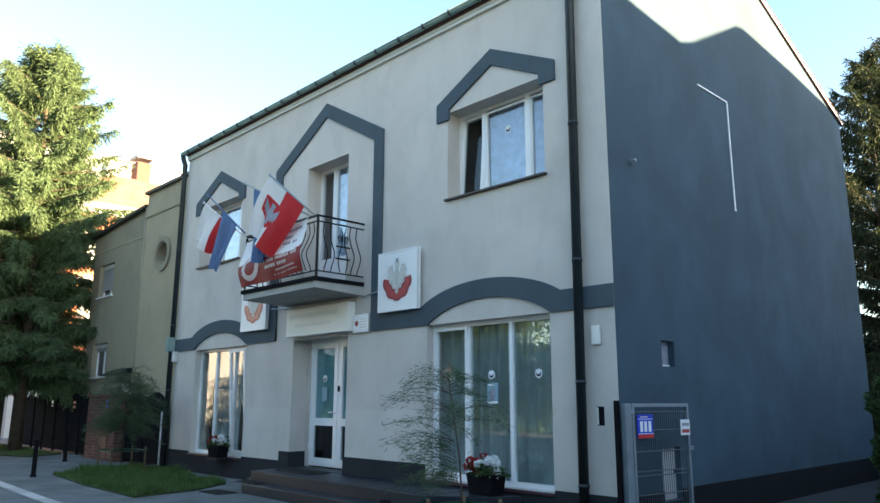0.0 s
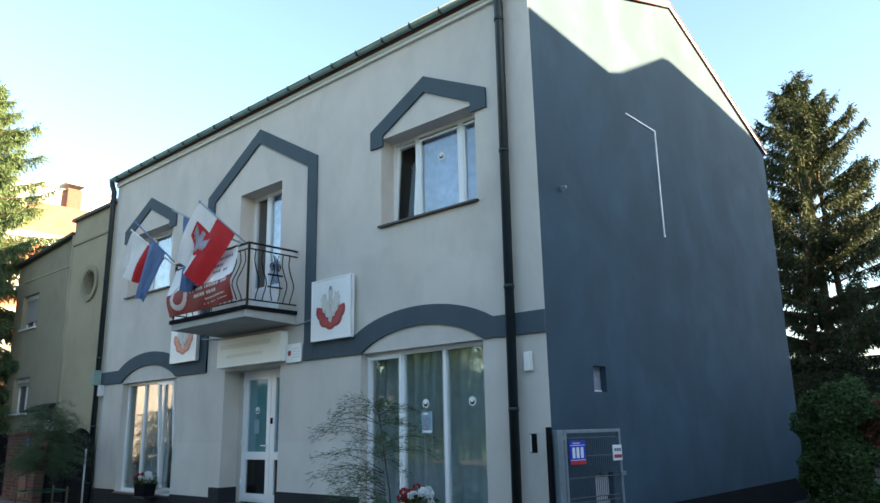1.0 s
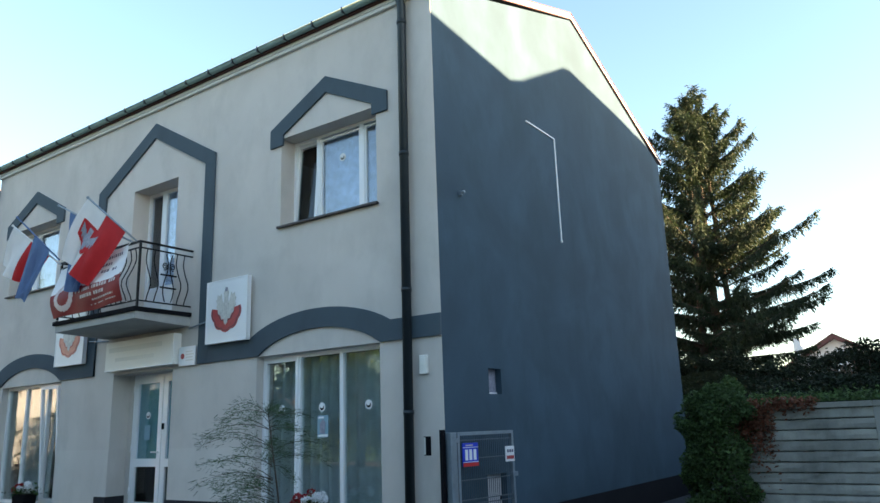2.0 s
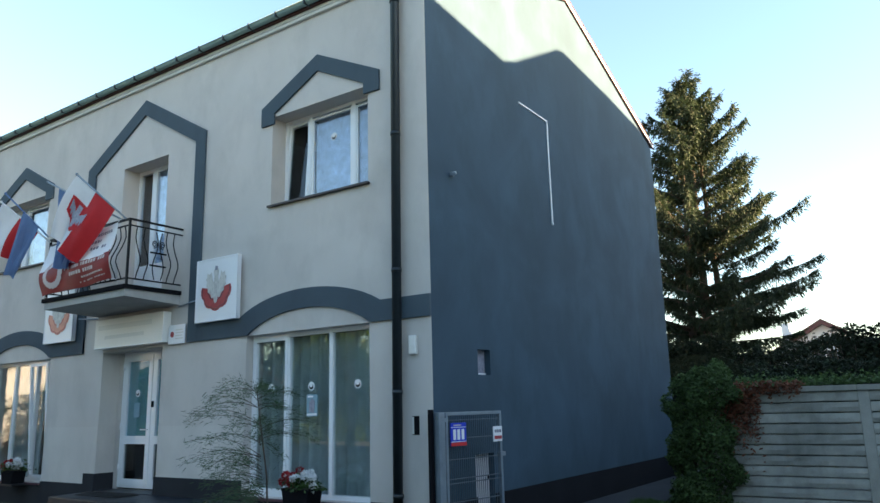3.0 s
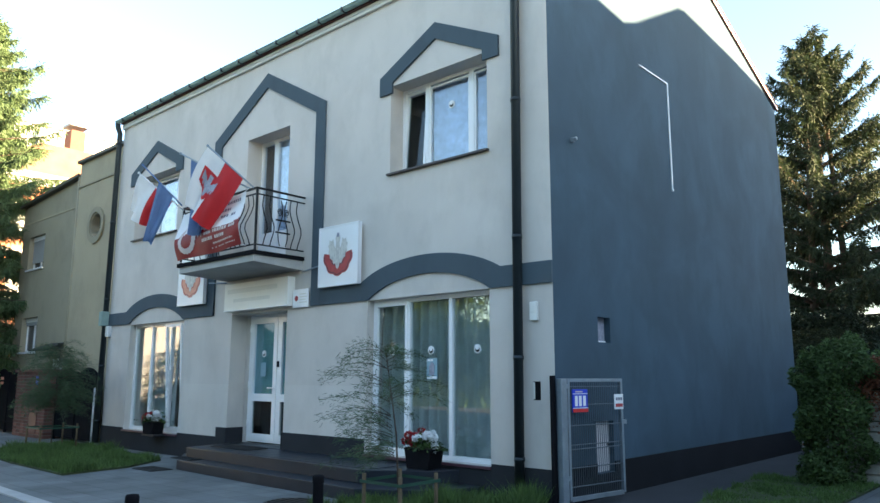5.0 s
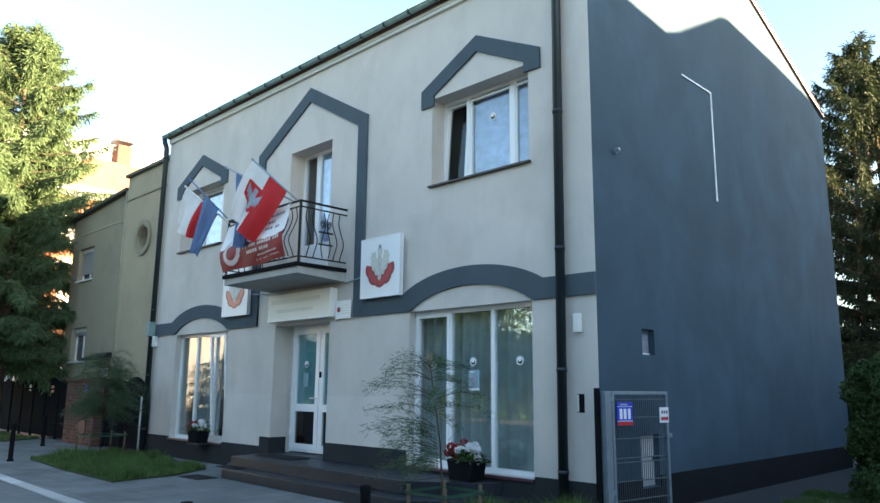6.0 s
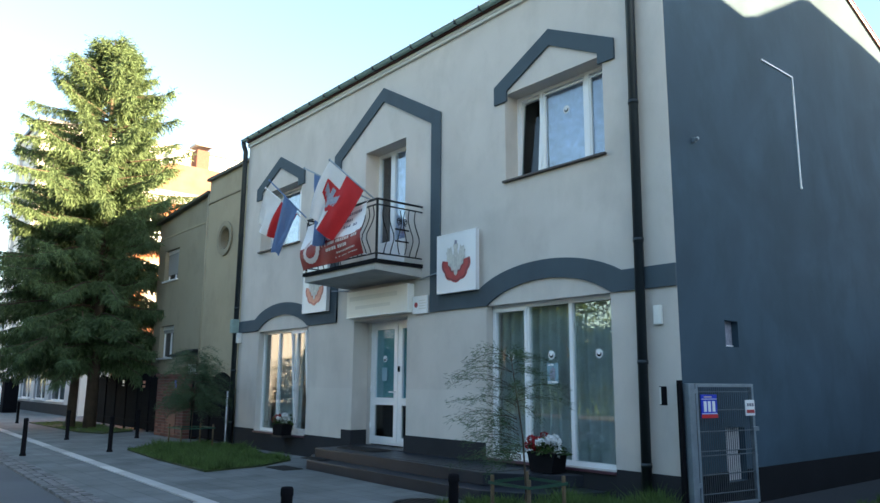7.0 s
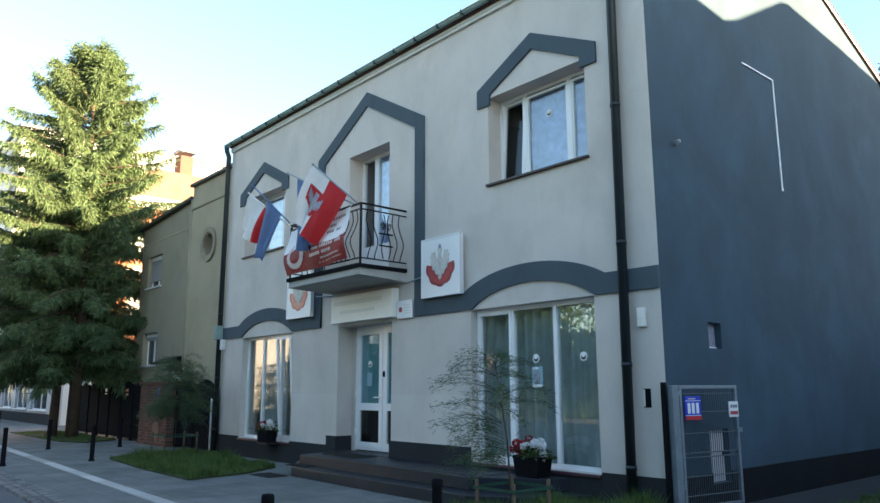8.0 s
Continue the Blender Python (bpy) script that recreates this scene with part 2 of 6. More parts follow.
M_NEEDLE_D = mat("dark_spruce_needles", (0.030, 0.046, 0.019), 0.75, vary=0.3, scale=1.0, bump=0.0, island=0.4, trans=0.22)
M_LEAF = mat("green_leaf", (0.05, 0.095, 0.024), 0.6, vary=0.25, scale=2.0, bump=0.0, island=0.4, trans=0.3)
M_VINE = mat("dark_vine_leaf", (0.074, 0.122, 0.038), 0.75, vary=0.25, scale=2.0, bump=0.0, island=0.5, trans=0.25)
M_LEAF_RED = mat("reddened_vine_leaf", (0.21, 0.082, 0.045), 0.6, vary=0.25, scale=2.0, bump=0.0, island=0.4, trans=0.3)
M_LEAF_SAP = mat("grey_green_sapling_leaf", (0.060, 0.105, 0.050), 0.7, vary=0.2, scale=2.0, bump=0.0, island=0.3, trans=0.25)
M_PETAL_R = mat("red_petal", (0.319, 0.012, 0.016), 0.6, vary=0.2, scale=20.0, bump=0.0, island=0.3, trans=0.2)
M_PETAL_W = mat("white_petal", (0.860, 0.860, 0.860), 0.6, vary=0.1, scale=20.0, bump=0.0, island=0.1, trans=0.2)
M_STAKE = mat("weathered_stake_wood", (0.117, 0.085, 0.048), 0.9, vary=0.2, scale=12.0, grain=60, bump=0.4)
M_NET = mat("green_plastic_band", (0.013, 0.059, 0.036), 0.6, vary=0.1)
M_STICKER = mat("white_sticker", (0.860, 0.860, 0.860), 0.5, vary=0.03, bump=0.0)
M_POSTER = mat("pale_blue_poster", (0.234, 0.381, 0.454), 0.5, vary=0.08, scale=9.0, bump=0.0)
M_LAMPGLASS = mat("frosted_lamp_glass", (0.45, 0.47, 0.45), 0.3, vary=0.05, bump=0.0)


def paving_mat():
    """Concrete paving slabs: joints and slab to slab shade."""
    m = bpy.data.materials.new("concrete_paving")
    m.use_nodes = True
    nt = m.node_tree
    b = nt.nodes["Principled BSDF"]
    b.inputs["Roughness"].default_value = 0.9
    co = nt.nodes.new("ShaderNodeTexCoord")
    br = nt.nodes.new("ShaderNodeTexBrick")
    br.inputs["Color1"].default_value = rgb((0.152, 0.166, 0.166))
    br.inputs["Color2"].default_value = rgb((0.122, 0.134, 0.134))
    br.inputs["Mortar"].default_value = rgb((0.074, 0.082, 0.080))
    br.inputs["Scale"].default_value = 1.0
    br.inputs["Mortar Size"].default_value = 0.006
    br.inputs["Brick Width"].default_value = 0.35
    br.inputs["Row Height"].default_value = 0.35
    br.offset = 0.0
    nt.links.new(co.outputs["Object"], br.inputs["Vector"])
    nz = nt.nodes.new("ShaderNodeTexNoise")
    nz.inputs["Scale"].default_value = 1.1
    nz.inputs["Detail"].default_value = 8
    nt.links.new(co.outputs["Object"], nz.inputs["Vector"])
    r = nt.nodes.new("ShaderNodeMapRange")
    r.inputs["From Min"].default_value = 0.3
    r.inputs["From Max"].default_value = 0.7
    r.inputs["To Min"].default_value = 0.62
    r.inputs["To Max"].default_value = 1.22
    nt.links.new(nz.outputs[0], r.inputs[0])
    s = nt.nodes.new("ShaderNodeVectorMath")
    s.operation = "SCALE"
    nt.links.new(br.outputs["Color"], s.inputs[0])
    nt.links.new(r.outputs[0], s.inputs["Scale"])
    nt.links.new(s.outputs[0], b.inputs["Base Color"])
    bp = nt.nodes.new("ShaderNodeBump")
    bp.inputs["Strength"].default_value = 0.4
    bp.inputs["Distance"].default_value = 0.006
    bp.invert = True
    nt.links.new(br.outputs["Fac"], bp.inputs["Height"])
    nt.links.new(bp.outputs[0], b.inputs["Normal"])
    return m


M_PAVE = paving_mat()


# ---------------------------------------------------------------- building helpers
def mesh_of(name, bm):
    me = bpy.data.meshes.new(name)
    bmesh.ops.recalc_face_normals(bm, faces=bm.faces)
    bm.to_mesh(me)
    bm.free()
    return me


def part(name, bm, material, parent=None, label=""):
    """Links a bmesh as one mesh object under a thing or part."""
    ob = new(name, mesh_of(name, bm))
    ob.data.materials.append(material)
    if parent is not None:
        ob.parent = parent
        ob.matrix_parent_inverse = parent.matrix_world.inverted() if parent.type == "EMPTY" else Matrix.Identity(4)
    if label:
        tagged(ob, label=label)
    return ob


def thing(name, label, category, at=(0, 0, 0), group="", kind=""):
    e = new(name)
    e.location = at
    e.empty_display_size = 0.1
    e.matrix_world = Matrix.Translation(at)
    return tagged(e, label, category, group, kind)


def box(bm, x0, x1, y0, y1, z0, z1, bevel=0.0, m=None):
    """A box; m turns or moves it."""
    r = bmesh.ops.create_cube(bm, size=1.0)
    vs = r["verts"]
    for v in vs:
        v.co = Vector(((x0 + x1) / 2 + v.co.x * (x1 - x0), (y0 + y1) / 2 + v.co.y * (y1 - y0), (z0 + z1) / 2 + v.co.z * (z1 - z0)))
    if bevel:
        es = list({e for v in vs for e in v.link_edges})
        out = bmesh.ops.bevel(bm, geom=es, offset=bevel, segments=2, affect="EDGES", profile=0.6)
        vs = out["verts"] if out["verts"] else vs
    if m is not None:
        bmesh.ops.transform(bm, matrix=m, verts=list(vs))
    return vs


def boxed(*a, **k):
    bm = bmesh.new()
    box(bm, *a, **k)
    return bm


def tube(bm, pts, r, sides=8, r_end=None, caps=True):
    """A round bar along points, tapering from r to r_end."""
    pts = [Vector(p) for p in pts]
    n = len(pts)
    r_end = r if r_end is None else r_end
    rings = []
    prev = None
    for i, p in enumerate(pts):
        d = (pts[min(i + 1, n - 1)] - pts[max(i - 1, 0)]).normalized()
        if prev is None:
            prev = Vector((0, 0, 1)) if abs(d.z) < 0.9 else Vector((1, 0, 0))
        u = d.cross(prev).normalized()
        w = u.cross(d).normalized()
        prev = w
        rr = r + (r_end - r) * i / max(1, n - 1)
        rings.append([bm.verts.new(p + rr * (math.cos(a) * u + math.sin(a) * w)) for a in (2 * math.pi * k / sides for k in range(sides))])
    for a, b in zip(rings, rings[1:]):
        for k in range(sides):
            f = bm.faces.new((a[k], a[(k + 1) % sides], b[(k + 1) % sides], b[k]))
            f.smooth = True
    if caps:
        bm.faces.new(rings[0][::-1])
        bm.faces.new(rings[-1])


def tubed(pts, r, sides=8, r_end=None):
    bm = bmesh.new()
    tube(bm, pts, r, sides, r_end)
    return bm


def prism(bm, poly, axis, a0, a1):
    """A polygon given in two coordinates, drawn out along the third axis from a0 to a1."""
    def place(p, a):
        return {"x": (a, p[0], p[1]), "y": (p[0], a, p[1]), "z": (p[0], p[1], a)}[axis]
    lo = [bm.verts.new(place(p, a0)) for p in poly]
    hi = [bm.verts.new(place(p, a1)) for p in poly]
    bm.faces.new(lo)
    bm.faces.new(hi[::-1])
    n = len(poly)
    for i in range(n):
        bm.faces.new((lo[i], hi[i], hi[(i + 1) % n], lo[(i + 1) % n]))


def prismed(poly, axis, a0, a1):
    bm = bmesh.new()
    prism(bm, poly, axis, a0, a1)
    return bm


def ribbon(outer, inner, y0, y1):
    """A flat raised strip in the facade between two lines of points (x, z)."""
    bm = bmesh.new()
    o0 = [bm.verts.new((x, y0, z)) for x, z in outer]
    o1 = [bm.verts.new((x, y1, z)) for x, z in outer]
    i0 = [bm.verts.new((x, y0, z)) for x, z in inner]
    i1 = [bm.verts.new((x, y1, z)) for x, z in inner]
    for k in range(len(outer) - 1):
        bm.faces.new((o0[k], o0[k + 1], i0[k + 1], i0[k]))
        bm.faces.new((o1[k], i1[k], i1[k + 1], o1[k + 1]))
        bm.faces.new((o0[k], o1[k], o1[k + 1], o0[k + 1]))
        bm.faces.new((i0[k], i0[k + 1], i1[k + 1], i1[k]))
    for k in (0, -1):
        bm.faces.new((o0[k], i0[k], i1[k], o1[k]))
    return bm


def pierced(u0, u1, z0, z1, a0, a1, holes, axis="y"):
    """A wall from a0 (outer face) to a1 with openings (u0, u1, z0, z1) that go through it."""
    us = sorted({u0, u1, *(h[0] for h in holes), *(h[1] for h in holes)})
    zs = sorted({z0, z1, *(h[2] for h in holes), *(h[3] for h in holes)})
    us = [u for u in us if u0 <= u <= u1]
    zs = [z for z in zs if z0 <= z <= z1]
    bm = bmesh.new()
    def P(u, a, z):
        return (u, a, z) if axis == "y" else (a, u, z)
    grid = [[[bm.verts.new(P(u, a, z)) for z in zs] for u in us] for a in (a0, a1)]
    def solid(i, j):
        if not (0 <= i < len(us) - 1 and 0 <= j < len(zs) - 1):
            return False
        cu, cz = (us[i] + us[i + 1]) / 2, (zs[j] + zs[j + 1]) / 2
        return not any(h[0] < cu < h[1] and h[2] < cz < h[3] for h in holes)
    for i in range(len(us) - 1):
        for j in range(len(zs) - 1):
            if not solid(i, j):
                continue
            for g in grid:
                bm.faces.new((g[i][j], g[i + 1][j], g[i + 1][j + 1], g[i][j + 1]))
            for (di, dj), (p, q) in {(-1, 0): ((i, j), (i, j + 1)), (1, 0): ((i + 1, j), (i + 1, j + 1)), (0, -1): ((i, j), (i + 1, j)), (0, 1): ((i, j + 1), (i + 1, j + 1))}.items():
                if not solid(i + di, j + dj):
                    bm.faces.new((grid[0][p[0]][p[1]], grid[0][q[0]][q[1]], grid[1][q[0]][q[1]], grid[1][p[0]][p[1]]))
    loose = [v for v in bm.verts if not v.link_faces]
    bmesh.ops.delete(bm, geom=loose, context="VERTS")
    return bm


def quads_object(name, verts, faces, material, parent=None):
    """One mesh out of many small faces."""
    me = bpy.data.meshes.new(name)
    me.from_pydata(verts, [], faces)
    me.materials.append(material)
    ob = new(name, me)
    if parent is not None:
        ob.parent = parent
        ob.matrix_parent_inverse = parent.matrix_world.inverted()
    return ob


# ---------------------------------------------------------------- ground
def ground():
    bm = bmesh.new()
    n = 24
    xs = [-600 + 1200 * i / n for i in range(n + 1)]
    g = [[bm.verts.new((x, y, -0.03)) for y in xs] for x in xs]
    for i in range(n):
        for j in range(n):
            bm.faces.new((g[i][j], g[i + 1][j], g[i + 1][j + 1], g[i][j + 1]))
    ob = part("ground", bm, M_ASPHALT)
    tagged(ob, "dull grey worn asphalt street ground", "ground", kind="structure")
    # footway in front of the houses, kerb line and parking strip; the kerb runs a little askew
    p = part("pavement", prismed([(-70, kerb_y(-70) + 0.09), (30, kerb_y(30) + 0.09), (30, 30), (-70, 30)], "z", -0.06, 0.0), M_PAVE)
    tagged(p, "grey concrete slab pavement before the houses", "pavement", kind="structure")
    k = thing("kerb_line", "pale flush kerb stones along the pavement edge", "kerb", kind="structure")
    me = mesh_of("kerb_stone", boxed(0, 0.985, -0.095, 0.085, -0.06, 0.012, bevel=0.012))
    me.materials.append(M_KERB)
    dull = mesh_of("kerb_stone", boxed(0, 0.985, -0.095, 0.085, -0.06, 0.004, bevel=0.012))
    dull.materials.append(M_COBBLE)
    for i in range(60):
        o = new("kerb_stone", me if i < 30 else dull)
        o.parent = k
        o.location = (-34 + i, kerb_y(-34 + i), random.uniform(-0.004, 0.004))
        o.rotation_euler = (0, 0, math.atan(-0.0346))
    for x, y, w, turn in ((-4.0, -3.93, 0.55, 0.0), (-3.45, -3.93, 0.5, 0.12), (-2.95, -3.86, 0.45, 0.2)):
        o = part("crossing_stone", boxed(-w / 2, w / 2, -0.07, 0.07, -0.05, 0.009, bevel=0.01), M_KERB, k)
        o.matrix_world = Matrix.Translation((x, y, 0.0)) @ Matrix.Rotation(turn, 4, "Z")
    s = part("parking_strip", prismed([(-70, kerb_y(-70) - 0.97), (30, kerb_y(30) - 0.97), (30, kerb_y(30) - 0.1), (-70, kerb_y(-70) - 0.1)], "z", -0.06, -0.004), M_PAVE)
    tagged(s, "grey concrete parking strip beside the road", "pavement", kind="structure")


def kerb_y(x):
    return -3.3 - 0.0346 * (x + 19.7)


ground()


def setts():
    """A gutter of three rows of granite setts between road and strip."""
    k = thing("sett_gutter", "three rows of worn dark granite setts along the road", "gutter", kind="structure")
    me = mesh_of("sett", boxed(-0.055, 0.055, -0.055, 0.055, -0.05, 0.008, bevel=0.014))
    me.materials.append(M_COBBLE)
    for row in range(3):
        for i in range(95):
            o = new("sett", me)
            o.parent = k
            x = -14.2 + i * 0.125 + row * 0.06 + random.uniform(-0.006, 0.006)
            o.location = (x, kerb_y(x) - 1.03 - row * 0.125, random.uniform(-0.008, 0.006))
            o.rotation_euler = (0, 0, random.uniform(-0.06, 0.06))


# ---------------------------------------------------------------- the grey house
W0, D1, EAVE, RIDGE_Y, RIDGE_Z = -11.9, 9.15, 7.36, 4.65, 9.02
OPEN = [
    (-3.27, -0.96, 0.40, 2.62),     # wide shop window
    (-6.91, -5.25, 0.33, 2.60),     # entrance
    (-10.86, -8.60, 0.40, 2.60),    # far shop window
    (-2.83, -0.97, 4.49, 5.88),     # upper window
    (-6.64, -5.36, 3.40, 5.86),     # balcony door
    (-11.02, -9.14, 4.48, 5.88),    # far upper window
]
house = thing("house", "two-storey grey plastered house with blue-grey gable wall and trim", "house")
ZB, ZT = 2.62, 2.89


def house_shell():
    part("front_wall", pierced(W0, 0.0, 0.0, EAVE, 0.0, 0.38, OPEN), M_PLASTER, house, "pale grey plaster front wall")
    # gable wall with a small window and a meter niche, and the triangle under the roof
    prof = [(0.01, 0.0), (D1, 0.0), (D1, EAVE), (RIDGE_Y, RIDGE_Z), (0.01, EAVE)]
    g = pierced(0.01, D1, 0.0, EAVE, 0.004, -0.3, [(1.04, 1.36, 1.94, 2.27), (0.90, 1.36, 0.30, 0.94)], axis="x")
    prism(g, [(0.01, EAVE), (D1, EAVE), (RIDGE_Y, RIDGE_Z)], "x", -0.3, 0.004)
    part("gable_wall", g, M_BLUE, house, "dark blue-grey rendered gable wall")
    g = bmesh.new()
    prism(g, [(max(y, 0.385), z + (0.14 if y < 0.1 and z > 1 else 0)) for y, z in prof], "x", W0, W0 + 0.3)
    part("party_wall", g, M_PLASTER, house)
    part("back_wall", boxed(W0 + 0.3, -0.38, D1 - 0.3, D1, 0, EAVE), M_PLASTER, house)
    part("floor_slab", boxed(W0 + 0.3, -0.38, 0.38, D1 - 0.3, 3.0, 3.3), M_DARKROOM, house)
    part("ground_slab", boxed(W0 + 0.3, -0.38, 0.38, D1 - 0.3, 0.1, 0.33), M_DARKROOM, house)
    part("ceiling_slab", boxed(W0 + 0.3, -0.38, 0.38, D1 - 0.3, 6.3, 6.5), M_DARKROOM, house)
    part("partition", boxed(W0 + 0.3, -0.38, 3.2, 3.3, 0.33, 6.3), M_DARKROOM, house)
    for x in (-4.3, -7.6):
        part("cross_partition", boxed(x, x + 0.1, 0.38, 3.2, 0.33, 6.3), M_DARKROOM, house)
    # lower coat of newer plaster up to a level joint
    for a, b in ((-5.249, -3.275), (-8.58, -6.915)):
        part("lower_coat", boxed(a, b, -0.004, -0.0005, 0.40, 1.36), M_PLASTER2, house, "paler repaired plaster up to a level joint")
    # plinth strips, a little proud
    for a, b in ((W0, -10.88), (-8.58, -7.225), (-0.94, 0.02)):
        part("plinth", boxed(a, b, -0.025, 0.0, 0.0, 0.43, bevel=0.004), M_PLINTH, house)
    part("plinth", boxed(-5.25, -3.29, -0.025, 0.0, 0.0, 0.60, bevel=0.004), M_PLINTH, house)
    part("plinth", boxed(-10.88, -8.58, -0.025, 0.0, 0.0, 0.36), M_PLINTH, house)
    part("plinth", boxed(-3.29, -0.94, -0.025, 0.0, 0.0, 0.36), M_PLINTH, house)
    # gable side: plinth coloured near black to carry the shade of the passage
    part("plinth", boxed(0.0, 0.02, 0.02, 0.90, 0.0, 0.43), M_PLINTH_SHADE, house)
    part("plinth", boxed(0.0, 0.02, 0.90, 1.36, 0.0, 0.298), M_PLINTH_SHADE, house)
    part("plinth", boxed(0.0, 0.02, 1.36, D1, 0.0, 0.43), M_PLINTH_SHADE, house)
    part("plinth", boxed(-7.22, -6.91, -0.03, 0.0, 0.3, 0.60, bevel=0.004), M_PLINTH, house)
    part("plinth", boxed(-6.91, -6.893, -0.03, 0.325, 0.33, 0.60), M_PLINTH, house)
    part("plinth", boxed(-5.267, -5.25, -0.03, 0.33, 0.33, 0.60), M_PLINTH, house)


def house_roof():
    # two slopes with thickness, a verge strip on the gable edge
    for y0, z0, y1, z1, nm in ((-0.16, EAVE + 0.10, RIDGE_Y, RIDGE_Z + 0.16, "front"), (D1 + 0.14, EAVE + 0.10, RIDGE_Y, RIDGE_Z + 0.16, "back")):
        part("roof_slope", prismed([(y0, z0 - 0.05), (y1, z1 - 0.12), (y1, z1 - 0.02), (y0, z0 - 0.005)], "x", W0 - 0.05, -0.02), M_ROOF, house, "dark sheet-metal roof slope")
        part("soffit_board", prismed([(y0, z0 - 0.05), (y1, z1 - 0.12), (y1, z1 - 0.012), (y0, z0 + 0.02)], "x", -0.019, 0.030), M_FASCIA, house, "pale barge board under the verge")
        part("verge", prismed([(y0, z0 - 0.075), (y1, z1 - 0.145), (y1, z1 - 0.12), (y0, z0 - 0.05)], "x", 0.0, 0.036), M_VERGE, house, "thin reddish metal verge strip")
        part("verge_cap", prismed([(y0, z0 + 0.02), (y1, z1 - 0.01), (y1, z1 + 0.004), (y0, z0 + 0.036)], "x", 0.005, 0.046), M_VERGE, house)
    part("fascia", boxed(W0, 0.0, -0.05, 0.0, EAVE - 0.09, EAVE + 0.03, bevel=0.01), M_FASCIA, house, "pale moulded eaves strip")
    part("fascia_bead", boxed(W0, 0.0, -0.065, -0.05, EAVE - 0.035, EAVE - 0.012, bevel=0.005), M_FASCIA, house)
    part("eaves_board", boxed(W0, 0.03, -0.10, 0.0, EAVE + 0.03, EAVE + 0.058), M_VERGE, house)
    # half-round gutter
    g = bmesh.new()
    n = 10
    r = 0.055
    rows = []
    for x in (W0 - 0.08, 0.08):
        rows.append([g.verts.new((x, -0.15 + r * math.cos(math.pi + math.pi * k / n), EAVE + 0.090 + r * math.sin(math.pi + math.pi * k / n))) for k in range(n + 1)])
    for k in range(n):
        g.faces.new((rows[0][k], rows[0][k + 1], rows[1][k + 1], rows[1][k]))
    g.faces.new(rows[0])
    g.faces.new(rows[1])
    part("gutter", g, M_GREEN, house, "oxidised half-round metal gutter")
    bead = tubed([(W0 - 0.08, -0.206, EAVE + 0.092), (0.08, -0.206, EAVE + 0.092)], 0.012, 6)
    part("gutter_bead", bead, M_GREEN, house)
    me = mesh_of("gutter_bracket", boxed(-0.012, 0.012, -0.224, -0.06, EAVE + 0.028, EAVE + 0.112, bevel=0.004))
    me.materials.append(M_GUTTER)
    for i in range(20):
        o = new("gutter_bracket", me)
        o.parent = house
        o.location = (W0 + 0.3 + i * 0.6, 0, 0)
    # downpipes with collars
    for x, z1 in ((-0.47, 0.06), (W0 - 0.06, 0.06)):
        bm = bmesh.new()
        xt = x + (0.04 if x > -1 else 0.0)
        tube(bm, [(xt, -0.15, EAVE + 0.06), (xt, -0.13, EAVE - 0.05), (xt, -0.075, EAVE - 0.18), (x, -0.085, z1)], 0.060, 12)
        pipe = part("downpipe", bm, M_GUTTER, house, "dark metal downpipe")
        for z in (6.9, 5.0, 3.2, 1.7, 0.5):
            xc = x + (xt - x) * (z - z1) / (EAVE - 0.18 - z1)
            part("pipe_collar", tubed([(xc, -0.08, z), (xc, -0.08, z + 0.05)], 0.067, 12), M_GUTTER, pipe)
    part("hopper", boxed(W0 - 0.14, W0 + 0.02, -0.2, -0.02, 2.62, 2.95, bevel=0.02), M_GREEN, house)


def house_trim():
    y0, y1 = -0.035, 0.0
    def pediment(cx):
        hw, iw = 1.145, 0.875
        out = [(cx - hw, 5.76), (cx - hw, 6.05), (cx, 6.62), (cx + hw, 6.05), (cx + hw, 5.76)]
        inn = [(cx - iw, 5.76), (cx - iw, 5.925), (cx, 6.365), (cx + iw, 5.925), (cx + iw, 5.76)]
        part("pediment_trim", ribbon(out, inn, y0, y1), M_TRIM, house, "raised blue-grey pediment moulding")
    pediment(-1.90)
    pediment(-10.14)
    out = [(-7.75, ZT), (-7.75, 6.05), (-6.055, 7.02), (-4.36, 6.05), (-4.36, ZT)]
    inn = [(-7.51, ZT), (-7.51, 5.905), (-6.055, 6.74), (-4.60, 5.905), (-4.60, ZT)]
    part("centre_trim", ribbon(out, inn, y0, y1), M_TRIM, house, "tall raised blue-grey gable moulding")
    def arch(x0, x1, ends):
        """Band with a flat arch from x0 to x1, run on to the given ends."""
        out, inn = [(ends[0], ZT)], [(ends[0], ZB)]
        cx, hw = (x0 + x1) / 2, (x1 - x0) / 2
        n = 18
        for k in range(n + 1):
            s = -1 + 2 * k / n
            rise = 0.30 * (math.sqrt(max(0.0, 1.55 - s * s)) - math.sqrt(0.55)) / (math.sqrt(1.55) - math.sqrt(0.55))
            inn.append((cx + s * hw, ZB + rise))
            out.append((cx + s * hw * 1.14, ZT + rise))
        out.append((ends[1], ZT))
        inn.append((ends[1], ZB))
        return ribbon(out, inn, y0, y1)
    part("arched_band", arch(-3.24, -0.93, (-4.60, 0.012)), M_TRIM, house, "blue-grey storey band arched over the window")
    part("arched_band", arch(-10.90, -8.62, (W0, -7.51)), M_TRIM, house, "blue-grey storey band arched over the window")
    part("band_leg", boxed(-4.60, -4.36, y0 - 0.002, y1, ZB, ZT + 0.01), M_TRIM, house)
    part("band_leg", boxed(-7.75, -7.51, y0 - 0.002, y1, ZB, ZT + 0.01), M_TRIM, house)


